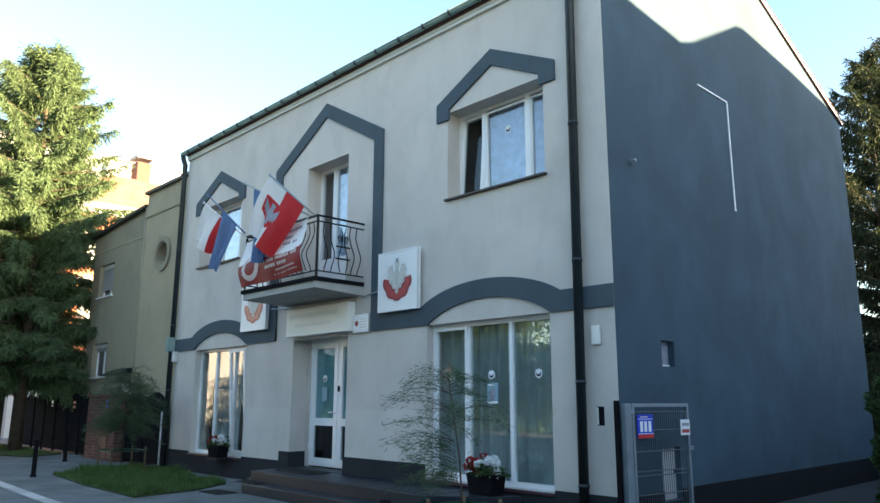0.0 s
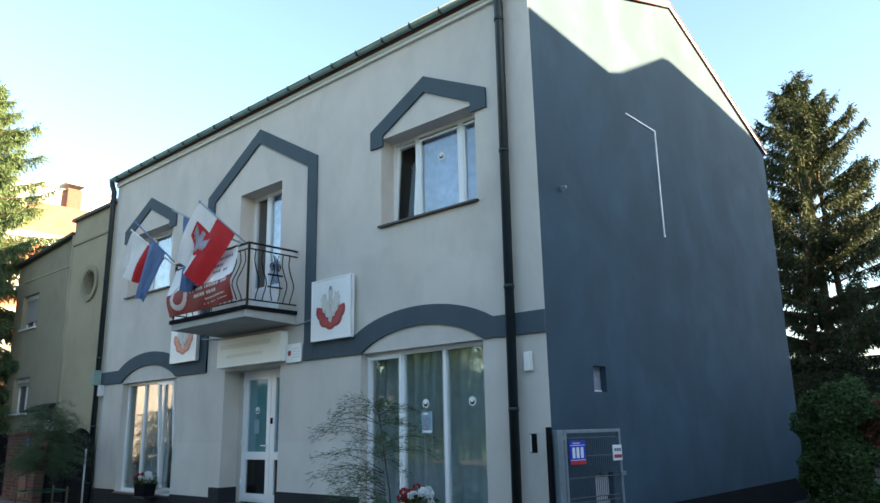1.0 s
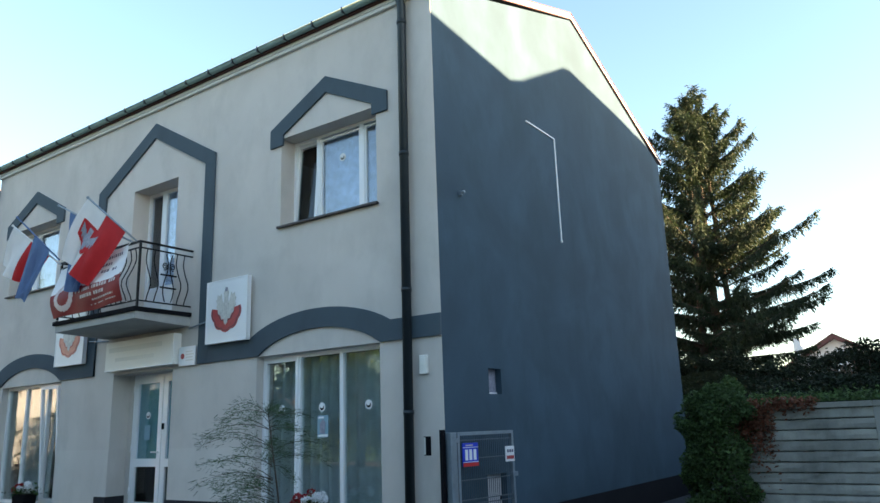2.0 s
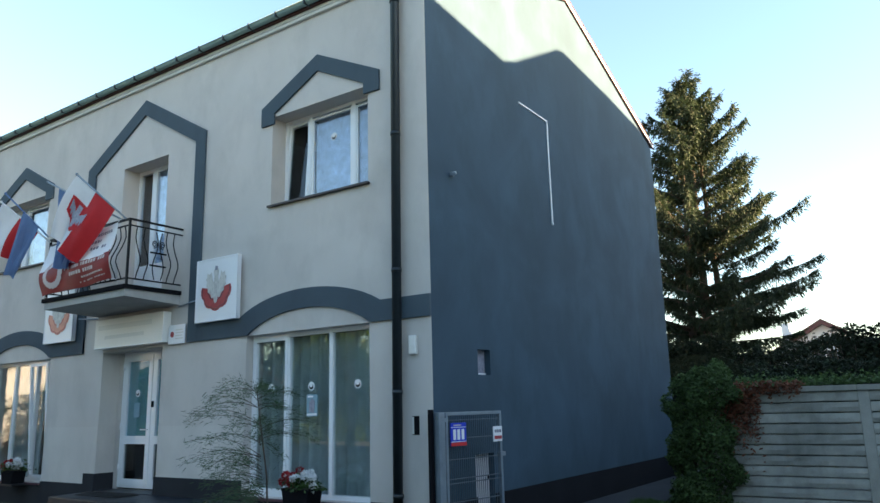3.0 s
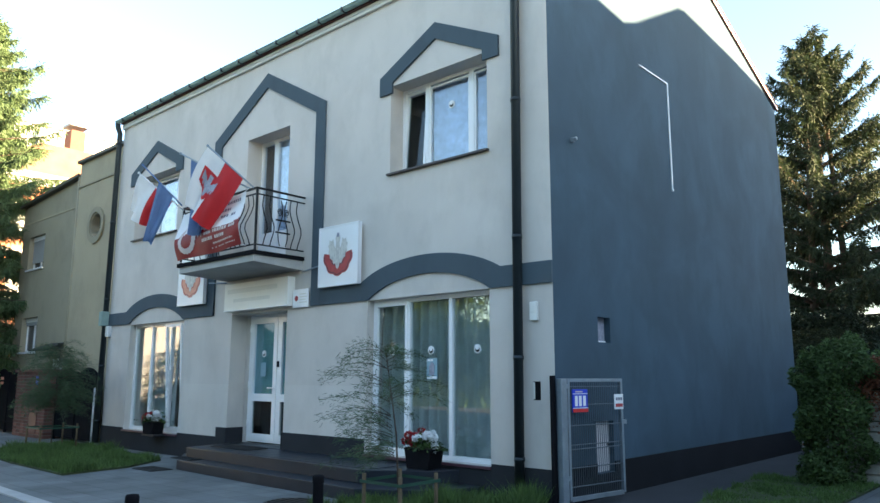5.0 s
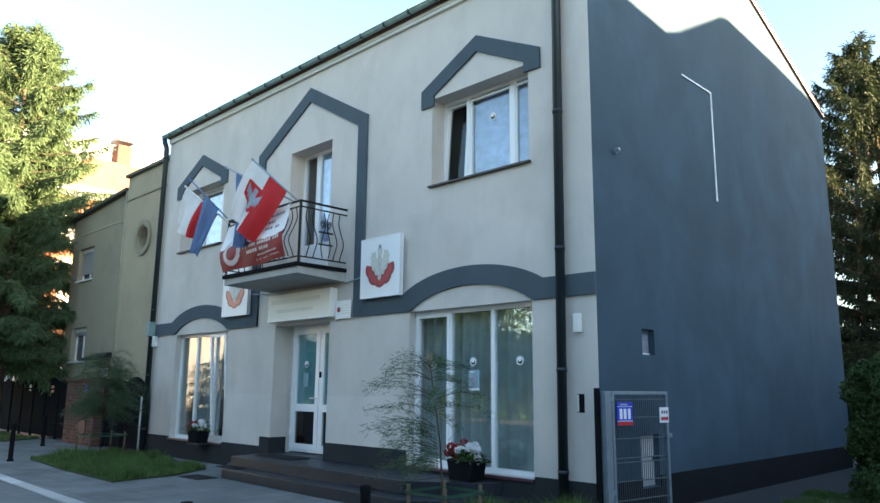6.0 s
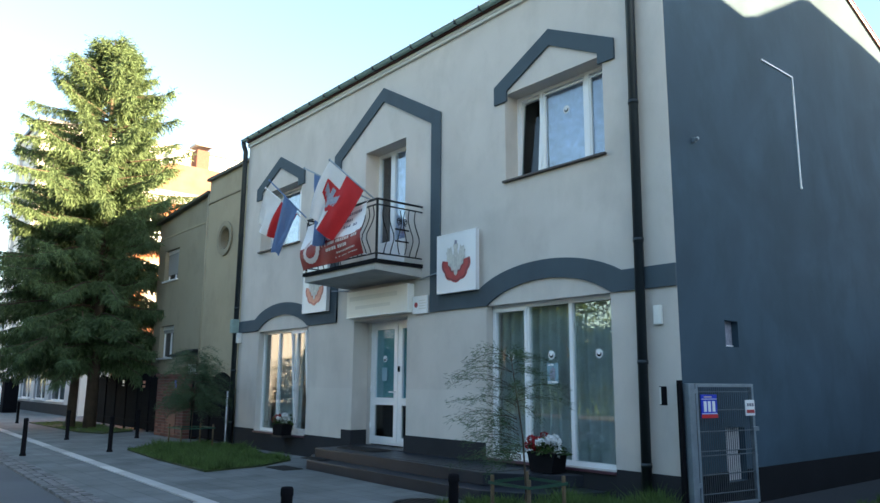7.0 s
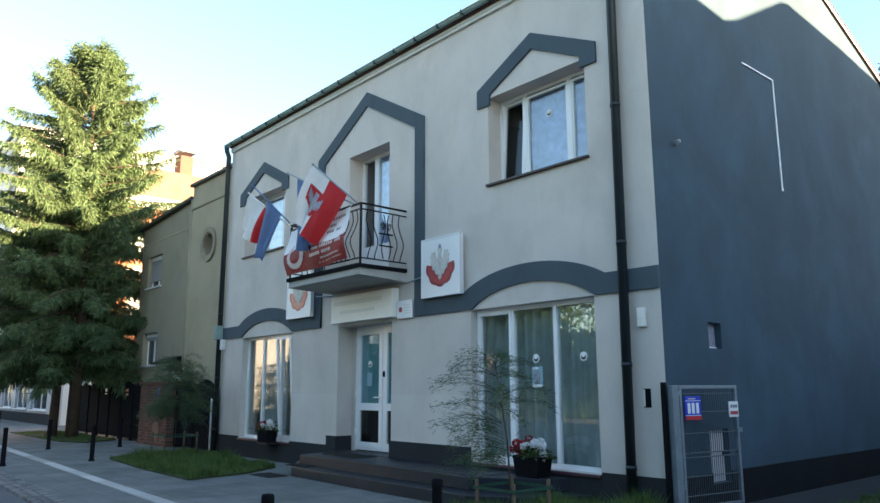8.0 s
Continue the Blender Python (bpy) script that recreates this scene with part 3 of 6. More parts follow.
def frame_mesh(x0, x1, z0, z1, y, posts=(), bars=(), t=0.075, depth=0.07):
    """A window frame in one piece: outer members, upright posts and cross bars round the lights."""
    edges = [x0 + t]
    for p, w in posts:
        edges += [p - w / 2, p + w / 2]
    edges.append(x1 - t)
    holes = []
    for a, c in zip(edges[::2], edges[1::2]):
        zs = [z0 + t]
        for p, w, ba, bc in bars:
            if ba < (a + c) / 2 < bc:
                zs += [p - w / 2, p + w / 2]
        zs.append(z1 - t)
        holes += [(a, c, d, e) for d, e in zip(zs[::2], zs[1::2])]
    return pierced(x0, x1, z0, z1, y, y + depth, holes)


def curtain(x0, x1, z0, z1, y, material, parent, folds=9.0, amp=0.035):
    bm = bmesh.new()
    n = int(max(24, (x1 - x0) * 40))
    rows = []
    for i in range(n + 1):
        x = x0 + (x1 - x0) * i / n
        ph = folds * 2 * math.pi * (x - x0) + 1.3 * math.sin(3.1 * x)
        a = amp * (0.6 + 0.4 * math.sin(1.7 * x))
        rows.append([bm.verts.new((x + 0.01 * math.sin(5 * z + x), y + a * math.sin(ph) * (0.55 + 0.45 * (z1 - z) / (z1 - z0)), z)) for z in (z0, (z0 + z1) / 2, z1)])
    for a, b in zip(rows, rows[1:]):
        for k in range(2):
            f = bm.faces.new((a[k], b[k], b[k + 1], a[k + 1]))
            f.smooth = True
    return part("curtain", bm, material, parent)


def disc(x, y, z, r, material, parent, name="sticker", thick=0.003):
    bm = bmesh.new()
    bmesh.ops.create_circle(bm, cap_ends=True, segments=20, radius=r)
    bmesh.ops.rotate(bm, verts=bm.verts, matrix=Matrix.Rotation(math.pi / 2, 3, "X"))
    bmesh.ops.translate(bm, verts=bm.verts, vec=(x, y, z))
    ext = bmesh.ops.extrude_face_region(bm, geom=bm.faces[:])
    bmesh.ops.translate(bm, verts=[v for v in ext["geom"] if isinstance(v, bmesh.types.BMVert)], vec=(0, -thick, 0))
    return part(name, bm, material, parent)


def round_sticker(x, y, z, parent):
    s = disc(x, y, z, 0.060, M_STICKER, parent)
    disc(x, y - 0.004, z - 0.004, 0.038, M_BLACK, s, "sticker_ring", 0.002)
    disc(x, y - 0.007, z + 0.014, 0.029, M_STICKER, s, "sticker_centre", 0.002)


def pane(x0, x1, z0, z1, y, parent, material=None):
    p = part("pane", boxed(x0, x1, y, y + 0.012, z0, z1), material or M_GLASS, parent)
    p.visible_shadow = False
    return p


def windows():
    y = 0.13
    # wide shop window
    x0, x1, z0, z1 = OPEN[0]
    w = part("shop_window", frame_mesh(x0, x1, z0, z1, y, [(-2.54, 0.06), (-1.74, 0.06)], t=0.06), M_PVC, house, "white plastic three-light shop window")
    part("inner_sash", frame_mesh(x0 + 0.035, -2.55, z0 + 0.05, z1 - 0.05, y - 0.012, t=0.05, depth=0.06), M_PVC, w)
    for a, b in ((x0 + 0.08, -2.59), (-2.52, -1.765), (-1.715, x1 - 0.05)):
        pane(a, b, z0 + 0.07, z1 - 0.07, y + 0.03, w)
    curtain(x0 - 0.6, x1 - 0.02, z0 + 0.03, z1 - 0.05, 0.33, M_CURTAIN, w, 5.5, 0.085)
    for x in (-2.90, -2.12, -1.29):
        round_sticker(x, y + 0.028, 1.86, w)
    po = part("poster", boxed(-2.20, -2.00, y + 0.022, y + 0.028, 1.46, 1.75), M_POSTER, w, "pale blue printed poster in the window")
    part("poster_figure", prismed([(-2.15, 1.52), (-2.06, 1.50), (-2.05, 1.66), (-2.10, 1.70), (-2.15, 1.64)], "y", y + 0.018, y + 0.022), M_GREYFIG, po)
    part("poster_text", boxed(-2.19, -2.01, y + 0.019, y + 0.022, 1.47, 1.50), M_SIGN, po)
    part("poster_text", boxed(-2.18, -2.08, y + 0.019, y + 0.022, 1.71, 1.735), M_SIGN, po)
    part("window_sill", boxed(x0 - 0.01, x1 + 0.01, -0.05, 0.13, 0.36, 0.395, bevel=0.006), M_MAROON, w, "maroon tiled sill")
    # far shop window
    x0, x1, z0, z1 = OPEN[2]
    w = part("shop_window", frame_mesh(x0, x1, z0, z1, y, [(-10.1, 0.06), (-9.30, 0.06)], t=0.06), M_PVC, house, "white plastic three-light shop window")
    tilt = Matrix.Translation((0, y, z0 + 0.06)) @ Matrix.Rotation(radians(3.6), 4, "X") @ Matrix.Translation((0, -y, -z0 - 0.06))
    sash = frame_mesh(-9.27, x1 - 0.05, z0 + 0.06, z1 - 0.06, y - 0.03, t=0.055, depth=0.055)
    bmesh.ops.transform(sash, matrix=tilt, verts=sash.verts)
    part("inner_sash", sash, M_PVC, w, "sash tilted open at the top")
    for a, b in ((x0 + 0.06, -10.14), (-10.06, -9.38), (-9.2, x1 - 0.12)):
        pane(a, b, z0 + 0.07, z1 - 0.07, y + 0.03, w)
    curtain(x0 + 0.1, -9.6, z0 + 0.03, z1 - 0.05, 0.5, M_CURTAIN, w, 4.0, 0.04)
    part("window_sill", boxed(x0 - 0.01, x1 + 0.01, -0.05, 0.13, 0.36, 0.395, bevel=0.006), M_MAROON, w, "maroon tiled sill")
    # upper windows
    y = 0.27
    for k in (3, 5):
        x0, x1, z0, z1 = OPEN[k]
        p1, p2 = x0 + 0.51, x0 + 1.37
        w = part("window", frame_mesh(x0, x1, z0, z1, y, [(p1, 0.075), (p2, 0.085)], t=0.05), M_PVC, house, "white plastic three-light upper window")
        # tilted side casement
        s = frame_mesh(x0 + 0.035, p1 - 0.02, z0 + 0.04, z1 - 0.04, y - 0.03, t=0.045, depth=0.06)
        bmesh.ops.transform(s, matrix=Matrix.Translation((0, y, z0 + 0.05)) @ Matrix.Rotation(radians(-4.0), 4, "X") @ Matrix.Translation((0, -y, -z0 - 0.05)), verts=s.verts)
        cs = part("casement", s, M_PVC, w, "casement tilted open")
        g = boxed(x0 + 0.075, p1 - 0.06, y, y + 0.012, z0 + 0.11, z1 - 0.11)
        bmesh.ops.transform(g, matrix=Matrix.Translation((0, y, z0 + 0.05)) @ Matrix.Rotation(radians(-4.0), 4, "X") @ Matrix.Translation((0, -y, -z0 - 0.05)), verts=g.verts)
        gp = part("pane", g, M_GLASS_DK, w)
        gp.visible_shadow = False
        for a, b in ((p1 + 0.035, p2 - 0.04), (p2 + 0.04, x1 - 0.045)):
            bm = frame_mesh(a, b, z0 + 0.075, z1 - 0.075, y + 0.012, t=0.03, depth=0.04)
            part("bead", bm, M_PVC, w)
            pane(a + 0.02, b - 0.02, z0 + 0.09, z1 - 0.09, y + 0.035, w, M_GLASS_UP)
        curtain(p1 - 0.02, x1 - 0.03, z0 + 0.02, z1 - 0.02, 0.46, M_CURTAIN_UP, w, 3.0, 0.012)
        if k == 3:
            round_sticker(-1.86, y + 0.03, 5.44, w)
        part("window_sill", boxed(x0 - 0.03, x1 + 0.03, -0.06, y + 0.01, z0 - 0.025, z0 + 0.004, bevel=0.004), M_SILL, w, "dark metal sill")
    # balcony door
    y = 0.31
    x0, x1, z0, z1 = OPEN[4]
    w = part("balcony_door", frame_mesh(x0, x1, z0, z1, y, [(x0 + 0.47, 0.13)], [(4.05, 0.10, x0 + 0.05, x1 - 0.05)], t=0.065), M_PVC, house, "white plastic glazed balcony door")
    for a, b in ((x0 + 0.06, x0 + 0.41), (x0 + 0.53, x1 - 0.06)):
        pane(a, b, z0 + 0.06, z1 - 0.06, y + 0.03, w, M_GLASS_UP)
    for a, b in ((x0 + 0.066, x0 + 0.404), (x0 + 0.536, x1 - 0.066)):
        part("infill_panel", boxed(a, b, y + 0.008, y + 0.024, z0 + 0.066, 3.998), M_PVC, w, "white plastic lower infill")
    curtain(x0 + 0.34, x1 - 0.04, 4.02, z1 - 0.04, 0.395, M_CURTAIN_UP, w, 5.0, 0.02)
    # entrance
    x0, x1, z0, z1 = OPEN[1]
    y = 0.34
    part("door_jamb", boxed(x0 + 0.002, -6.803, y - 0.012, 0.378, z0, z1 - 0.002), M_PLASTER, house)
    x0, x1 = -6.80, -5.252
    xp = -5.93
    w = part("entrance_door", frame_mesh(x0, x1, z0 + 0.03, z1 - 0.002, y, [(xp, 0.07)], t=0.07), M_PVC, house, "white plastic half-glazed double entrance door")
    for a, b in ((x0 + 0.06, xp - 0.02), (xp + 0.02, x1 - 0.06)):
        leaf = part("door_leaf", frame_mesh(a, b, z0 + 0.07, z1 - 0.06, y - 0.015, bars=[(1.13, 0.13, a + 0.05, b - 0.05)], t=0.10, depth=0.06), M_PVC, w)
        pane(a + 0.09, b - 0.09, 1.19, z1 - 0.15, y + 0.012, w, M_GLASS_UP)
        pane(a + 0.09, b - 0.09, z0 + 0.16, 1.08, y + 0.012, w, M_GLASS_DK)
        part("film", boxed(a + 0.09, b - 0.09, y + 0.03, y + 0.034, 1.19, z1 - 0.15), M_BLIND, w, "teal film behind the upper glass")
    for z in (0.62, 1.3, 2.3):
        part("hinge", tubed([(x0 + 0.045, y - 0.022, z), (x0 + 0.045, y - 0.022, z + 0.11)], 0.016, 8), M_PVC, w)
    part("door_handle", tubed([(xp - 0.06, y - 0.02, 1.3), (xp - 0.06, y - 0.07, 1.3), (xp - 0.19, y - 0.07, 1.3)], 0.011, 8), M_PVC, w)
    part("lock", boxed(xp + 0.02, xp + 0.06, y - 0.04, y - 0.012, 1.66, 1.76, bevel=0.004), M_BLACK, w)
    round_sticker(-6.36, y + 0.01, 1.90, w)
    part("poster", boxed(-6.44, -6.29, y + 0.004, y + 0.01, 1.50, 1.74), M_POSTER, w, "pale blue printed poster on the door glass")


house_shell()
house_roof()
house_trim()
windows()


def gable_fittings():
    # white cable duct in an angle
    c = thing("cable_duct", "white plastic cable duct fixed on the gable wall", "duct")
    part("duct", boxed(0.0, 0.022, 2.55, 3.555, 6.235, 6.258), M_PVC, c)
    part("duct", boxed(0.0, 0.022, 3.533, 3.555, 4.46, 6.234), M_PVC, c)
    part("end_cap", boxed(0.0, 0.028, 3.528, 3.56, 4.43, 4.47, bevel=0.004), M_PVC, c)
    # small recessed window
    w = thing("vent_window", "small recessed gable window with pale glazing", "window")
    part("pale_pane", boxed(-0.10, -0.085, 1.041, 1.359, 1.941, 2.269), M_GREYFIG, w)
    part("frame_edge", boxed(-0.084, -0.07, 1.041, 1.065, 1.941, 2.269), M_PVC, w)
    part("frame_edge", boxed(-0.084, -0.07, 1.066, 1.358, 1.941, 1.965), M_PVC, w)
    n = thing("meter_niche", "tall recessed niche in the gable with a pale sheet-metal door", "niche")
    part("niche_back", boxed(-0.16, -0.135, 0.902, 1.358, 0.302, 0.938), M_BLACK, n)
    part("niche_door", boxed(-0.075, -0.06, 0.905, 1.34, 0.305, 0.935, bevel=0.004), M_SHOPWALL, n, "pale grey sheet-metal door")
    part("lock", boxed(-0.06, -0.05, 1.29, 1.32, 0.60, 0.66, bevel=0.003), M_BLACK, n)
    # lamp
    l = thing("wall_lamp", "small round floodlight on the gable wall", "lamp")
    part("bracket", boxed(0.0, 0.05, 0.50, 0.54, 4.50, 4.56, bevel=0.006), M_GALV, l)
    b = bmesh.new()
    bmesh.ops.create_uvsphere(b, u_segments=14, v_segments=8, radius=0.024)
    bmesh.ops.translate(b, verts=b.verts, vec=(0.075, 0.52, 4.54))
    part("lamp_head", b, M_LAMPGLASS, l)
    part("rim", tubed([(0.075, 0.51, 4.535), (0.085, 0.48, 4.515)], 0.022, 12), M_GALV, l)
    # meter box and key box on the pier at the corner
    m = thing("meter_box", "small white intercom box on the corner pier", "box")
    part("case", boxed(-0.31, -0.20, -0.05, 0.0, 2.17, 2.40, bevel=0.012), M_CREAM, m)
    part("cover", boxed(-0.29, -0.22, -0.056, -0.05, 2.27, 2.37, bevel=0.003), M_CREAM, m)
    # no recess here: a flat black plate paints the niche's shade, a pale strip its side
    k = thing("wall_niche", "flat black plate painted as a shaded niche on the corner pier", "niche")
    part("niche_shade_plate", boxed(-0.30, -0.20, -0.006, 0.0, 1.22, 1.44), M_BLACK, k)
    part("niche_side_strip", boxed(-0.298, -0.275, -0.009, -0.006, 1.23, 1.43), M_CREAM2, k)
    j = thing("junction_box", "grey junction box beside the downpipe", "box")
    part("case", boxed(W0 + 0.0, W0 + 0.13, -0.09, 0.0, 2.38, 2.62, bevel=0.012), M_WHITEWALL, j)


gable_fittings()


def balcony():
    b = thing("balcony", "concrete balcony with black wrought-iron railing", "balcony")
    x0, x1, yf = -7.12, -4.86, -0.95
    part("slab", prismed([(0.0, 3.23), (0.0, 3.40), (yf - 0.02, 3.40), (yf - 0.02, 3.275)], "x", x0, x1), M_SLAB, b, "stained concrete slab tapering outwards")
    part("edge", boxed(x0 - 0.03, x1 + 0.03, yf - 0.06, 0.0, 3.385, 3.45, bevel=0.006), M_BLACK, b)
    yr = yf
    # rails: front and two sides
    for z, r in ((4.455, 0.020), (4.36, 0.014), (3.545, 0.014)):
        part("rail", boxed(x0, x1, yr - r, yr + r, z - r * 0.7, z + r * 0.7, bevel=0.003), M_IRON, b)
        for x in (x0, x1):
            part("rail", boxed(x - r, x + r, yr, -0.01, z - r * 0.7, z + r * 0.7, bevel=0.003), M_IRON, b)
    for x, y in ((x0, yr), (x1, yr)):
        part("post", boxed(x - 0.016, x + 0.016, y - 0.016, y + 0.016, 3.445, 4.47, bevel=0.003), M_IRON, b)
    # belly bars, bulging outwards
    def bar(px, py, ox, oy):
        pts = []
        for k in range(11):
            s = k / 10
            z = 3.545 + (4.36 - 3.545) * s
            o = 0.115 * math.exp(-((s - 0.33) / 0.22) ** 2) - 0.035 * math.exp(-((s - 0.82) / 0.14) ** 2)
            pts.append((px + ox * o, py + oy * o, z))
        return tubed(pts, 0.0095, 6)
    n = 17
    for i in range(1, n):
        part("baluster", bar(x0 + (x1 - x0) * i / n, yr, 0, -1), M_IRON, b)
    for i in range(1, 7):
        if i in (3, 4):
            continue
        for x, s in ((x0, -1), (x1, 1)):
            part("baluster", bar(x, yr + (-0.02 - yr) * i / 7, s, 0), M_IRON, b)
    # scrolled ornament in the side panel
    for x, s in ((x1, 1), (x0, -1)):
        yc = yr * 0.5
        for sy in (-1, 1):
            pts = []
            for k in range(22):
                a = k / 21 * 3.6 * math.pi
                r = 0.015 + 0.05 * k / 21
                pts.append((x + s * 0.05, yc + sy * (0.07 + r * math.cos(a) * 0.8), 4.12 + r * math.sin(a)))
            part("scroll", tubed(pts, 0.008, 5), M_IRON, b)
            pts = [(x + s * 0.06, yc + sy * (0.055 + 0.04 * math.sin(2 * math.pi * q / 10)), 3.56 + 0.75 * q / 10) for q in range(11)]
            part("lyre_bar", tubed(pts, 0.009, 5), M_IRON, b)
        for z in (3.78, 3.98):
            part("ornament_band", boxed(x + s * 0.045, x + s * 0.065, yc - 0.14, yc + 0.14, z - 0.012, z + 0.012), M_IRON, b)
    # tie rods to the sign boards
    part("tie_rod", tubed([(-4.86, -0.02, 3.20), (-4.36, -0.08, 3.24)], 0.012, 6), M_GALV, b)
    part("tie_rod", tubed([(-7.12, -0.02, 3.20), (-7.62, -0.08, 3.24)], 0.012, 6), M_GALV, b)


balcony()


# ---------------------------------------------------------------- signs on the front
def grid_sheet(name, fn, nu, nv, keep, material, parent, off=0.0, label=""):
    """A curved sheet fn(u, v) over the cells that keep(u, v) accepts, moved by off along its normal."""
    bm = bmesh.new()
    vs = {}
    def vert(i, j):
        if (i, j) not in vs:
            u, v = i / nu, j / nv
            p = fn(u, v)
            e = 0.01
            n = (fn(min(u + e, 1), v) - fn(max(u - e, 0), v)).cross(fn(u, min(v + e, 1)) - fn(u, max(v - e, 0)))
            n.normalize()
            vs[i, j] = bm.verts.new(p + n * off)
        return vs[i, j]
    for i in range(nu):
        for j in range(nv):
            if keep((i + 0.5) / nu, (j + 0.5) / nv):
                f = bm.faces.new((vert(i, j), vert(i + 1, j), vert(i + 1, j + 1), vert(i, j + 1)))
                f.smooth = True
    return part(name, bm, material, parent, label)


def emblem_sign(x0, x1, z0, z1, red, label):
    s = thing("sign_board", label, "sign", (0.5 * (x0 + x1), 0, 0.5 * (z0 + z1)), group="emblem boards on the front")
    part("case", boxed(x0, x1, -0.12, -0.05, z0, z1, bevel=0.006), M_SIGN, s)
    part("rim", frame_mesh(x0, x1, z0, z1, -0.126, t=0.022, depth=0.02), M_PVC, s)
    for z in (z0 + 0.15, z1 - 0.15):
        part("bracket", boxed((x0 + x1) / 2 - 0.35, (x0 + x1) / 2 + 0.35, -0.05, 0.0, z - 0.02, z + 0.02), M_GALV, s)
    cx, w, h = (x0 + x1) / 2, x1 - x0, z1 - z0
    # fan of red ribbon below
    n = 20
    out, inn = [], []
    for k in range(n + 1):
        a = math.pi * (0.97 + 1.06 * k / n)
        r = 0.345 * w * (0.98 + 0.08 * abs(math.sin(k * math.pi / 4)))
        out.append((cx + r * math.cos(a) * 1.02, z0 + 0.52 * h + r * math.sin(a) * 1.02))
        r = 0.105 * w
        inn.append((cx + r * math.cos(a) * 1.0, z0 + 0.50 * h + r * math.sin(a) * 0.9))
    part("red_ribbon", ribbon(out, inn, -0.127, -0.1205), red, s)
    mid = lambda f: [(a[0] + (b[0] - a[0]) * f, a[1] + (b[1] - a[1]) * f) for a, b in zip(inn, out)]
    for f0, f1 in ((0.86, 0.92), (0.30, 0.36)):
        part("ribbon_fold", ribbon(mid(f1), mid(f0), -0.129, -0.1272), M_MAROON if red is M_REDPRINT else M_REDPRINT, s)
    for sd in (-1, 1):
        for k in range(5):
            bx, bz = cx + sd * (0.05 + 0.038 * k) * w, z0 + (0.40 + 0.035 * k) * h
            part("feather", prismed([(bx, bz), (bx + sd * 0.016 * w, bz + 0.05 * h), (bx + sd * 0.012 * w, bz + 0.23 * h), (bx - sd * 0.006 * w, bz + 0.16 * h)], "y", -0.133, -0.1302), M_CREAM2, s)
    part("head", prismed([(cx - 0.03 * w, z0 + 0.80 * h), (cx + 0.03 * w, z0 + 0.80 * h), (cx + 0.035 * w, z0 + 0.86 * h), (cx - 0.02 * w, z0 + 0.87 * h)], "y", -0.133, -0.1302), M_GREYFIG, s)
    # pale winged shape above
    wing = [(0, 0.17), (0.035, 0.20), (0.05, 0.27), (0.10, 0.26), (0.13, 0.33), (0.19, 0.36), (0.20, 0.42), (0.235, 0.46), (0.22, 0.52), (0.245, 0.58), (0.20, 0.60), (0.20, 0.66), (0.15, 0.64), (0.12, 0.68), (0.09, 0.56), (0.06, 0.50), (0.04, 0.60), (0.06, 0.68), (0.03, 0.74), (0, 0.75)]
    poly = [(cx + a * w, z0 + (b + 0.10) * h) for a, b in wing] + [(cx - a * w, z0 + (b + 0.10) * h) for a, b in wing[::-1][1:-1]]
    part("winged_shape", prismed(poly, "y", -0.130, -0.1275), M_GOLD, s)
    return s


emblem_sign(-4.31, -3.37, 2.88, 3.84, M_REDPRINT, "white square sign board with red and gold emblem")
emblem_sign(-8.70, -7.74, 2.86, 3.82, M_FADED, "white square sign board with faded orange emblem")


def plain_signs():
    s = thing("name_board", "long cream board with faded lettering over the entrance", "sign", (-6.1, 0, 2.9))
    part("board", boxed(-6.95, -5.06, -0.15, 0.0, 2.65, 3.14, bevel=0.008), M_CREAM, s)
    part("lettering_bar", boxed(-6.85, -5.35, -0.153, -0.15, 2.96, 3.04), M_CREAM2, s)
    part("lettering_bar", boxed(-6.65, -5.55, -0.153, -0.15, 2.80, 2.86), M_CREAM2, s)
    part("edge_strip", boxed(-6.95, -5.06, -0.156, -0.15, 2.65, 2.665), M_PVC, s)
    part("side_clip", boxed(-7.03, -6.95, -0.10, 0.0, 2.98, 3.12, bevel=0.01), M_BLACK, s)
    t = thing("notice_plate", "small white notice plate with red mark", "sign", (-4.83, 0, 2.76))
    part("plate", boxed(-5.03, -4.63, -0.06, -0.038, 2.61, 2.91, bevel=0.004), M_SIGN, t)
    disc(-4.93, -0.062, 2.76, 0.045, M_REDPRINT, t, "red_mark")
    for i in range(4):
        part("lettering_bar", boxed(-4.85, -4.68 + 0.02 * (i % 2), -0.063, -0.06, 2.82 - 0.045 * i, 2.835 - 0.045 * i), M_CREAM2, t)


plain_signs()


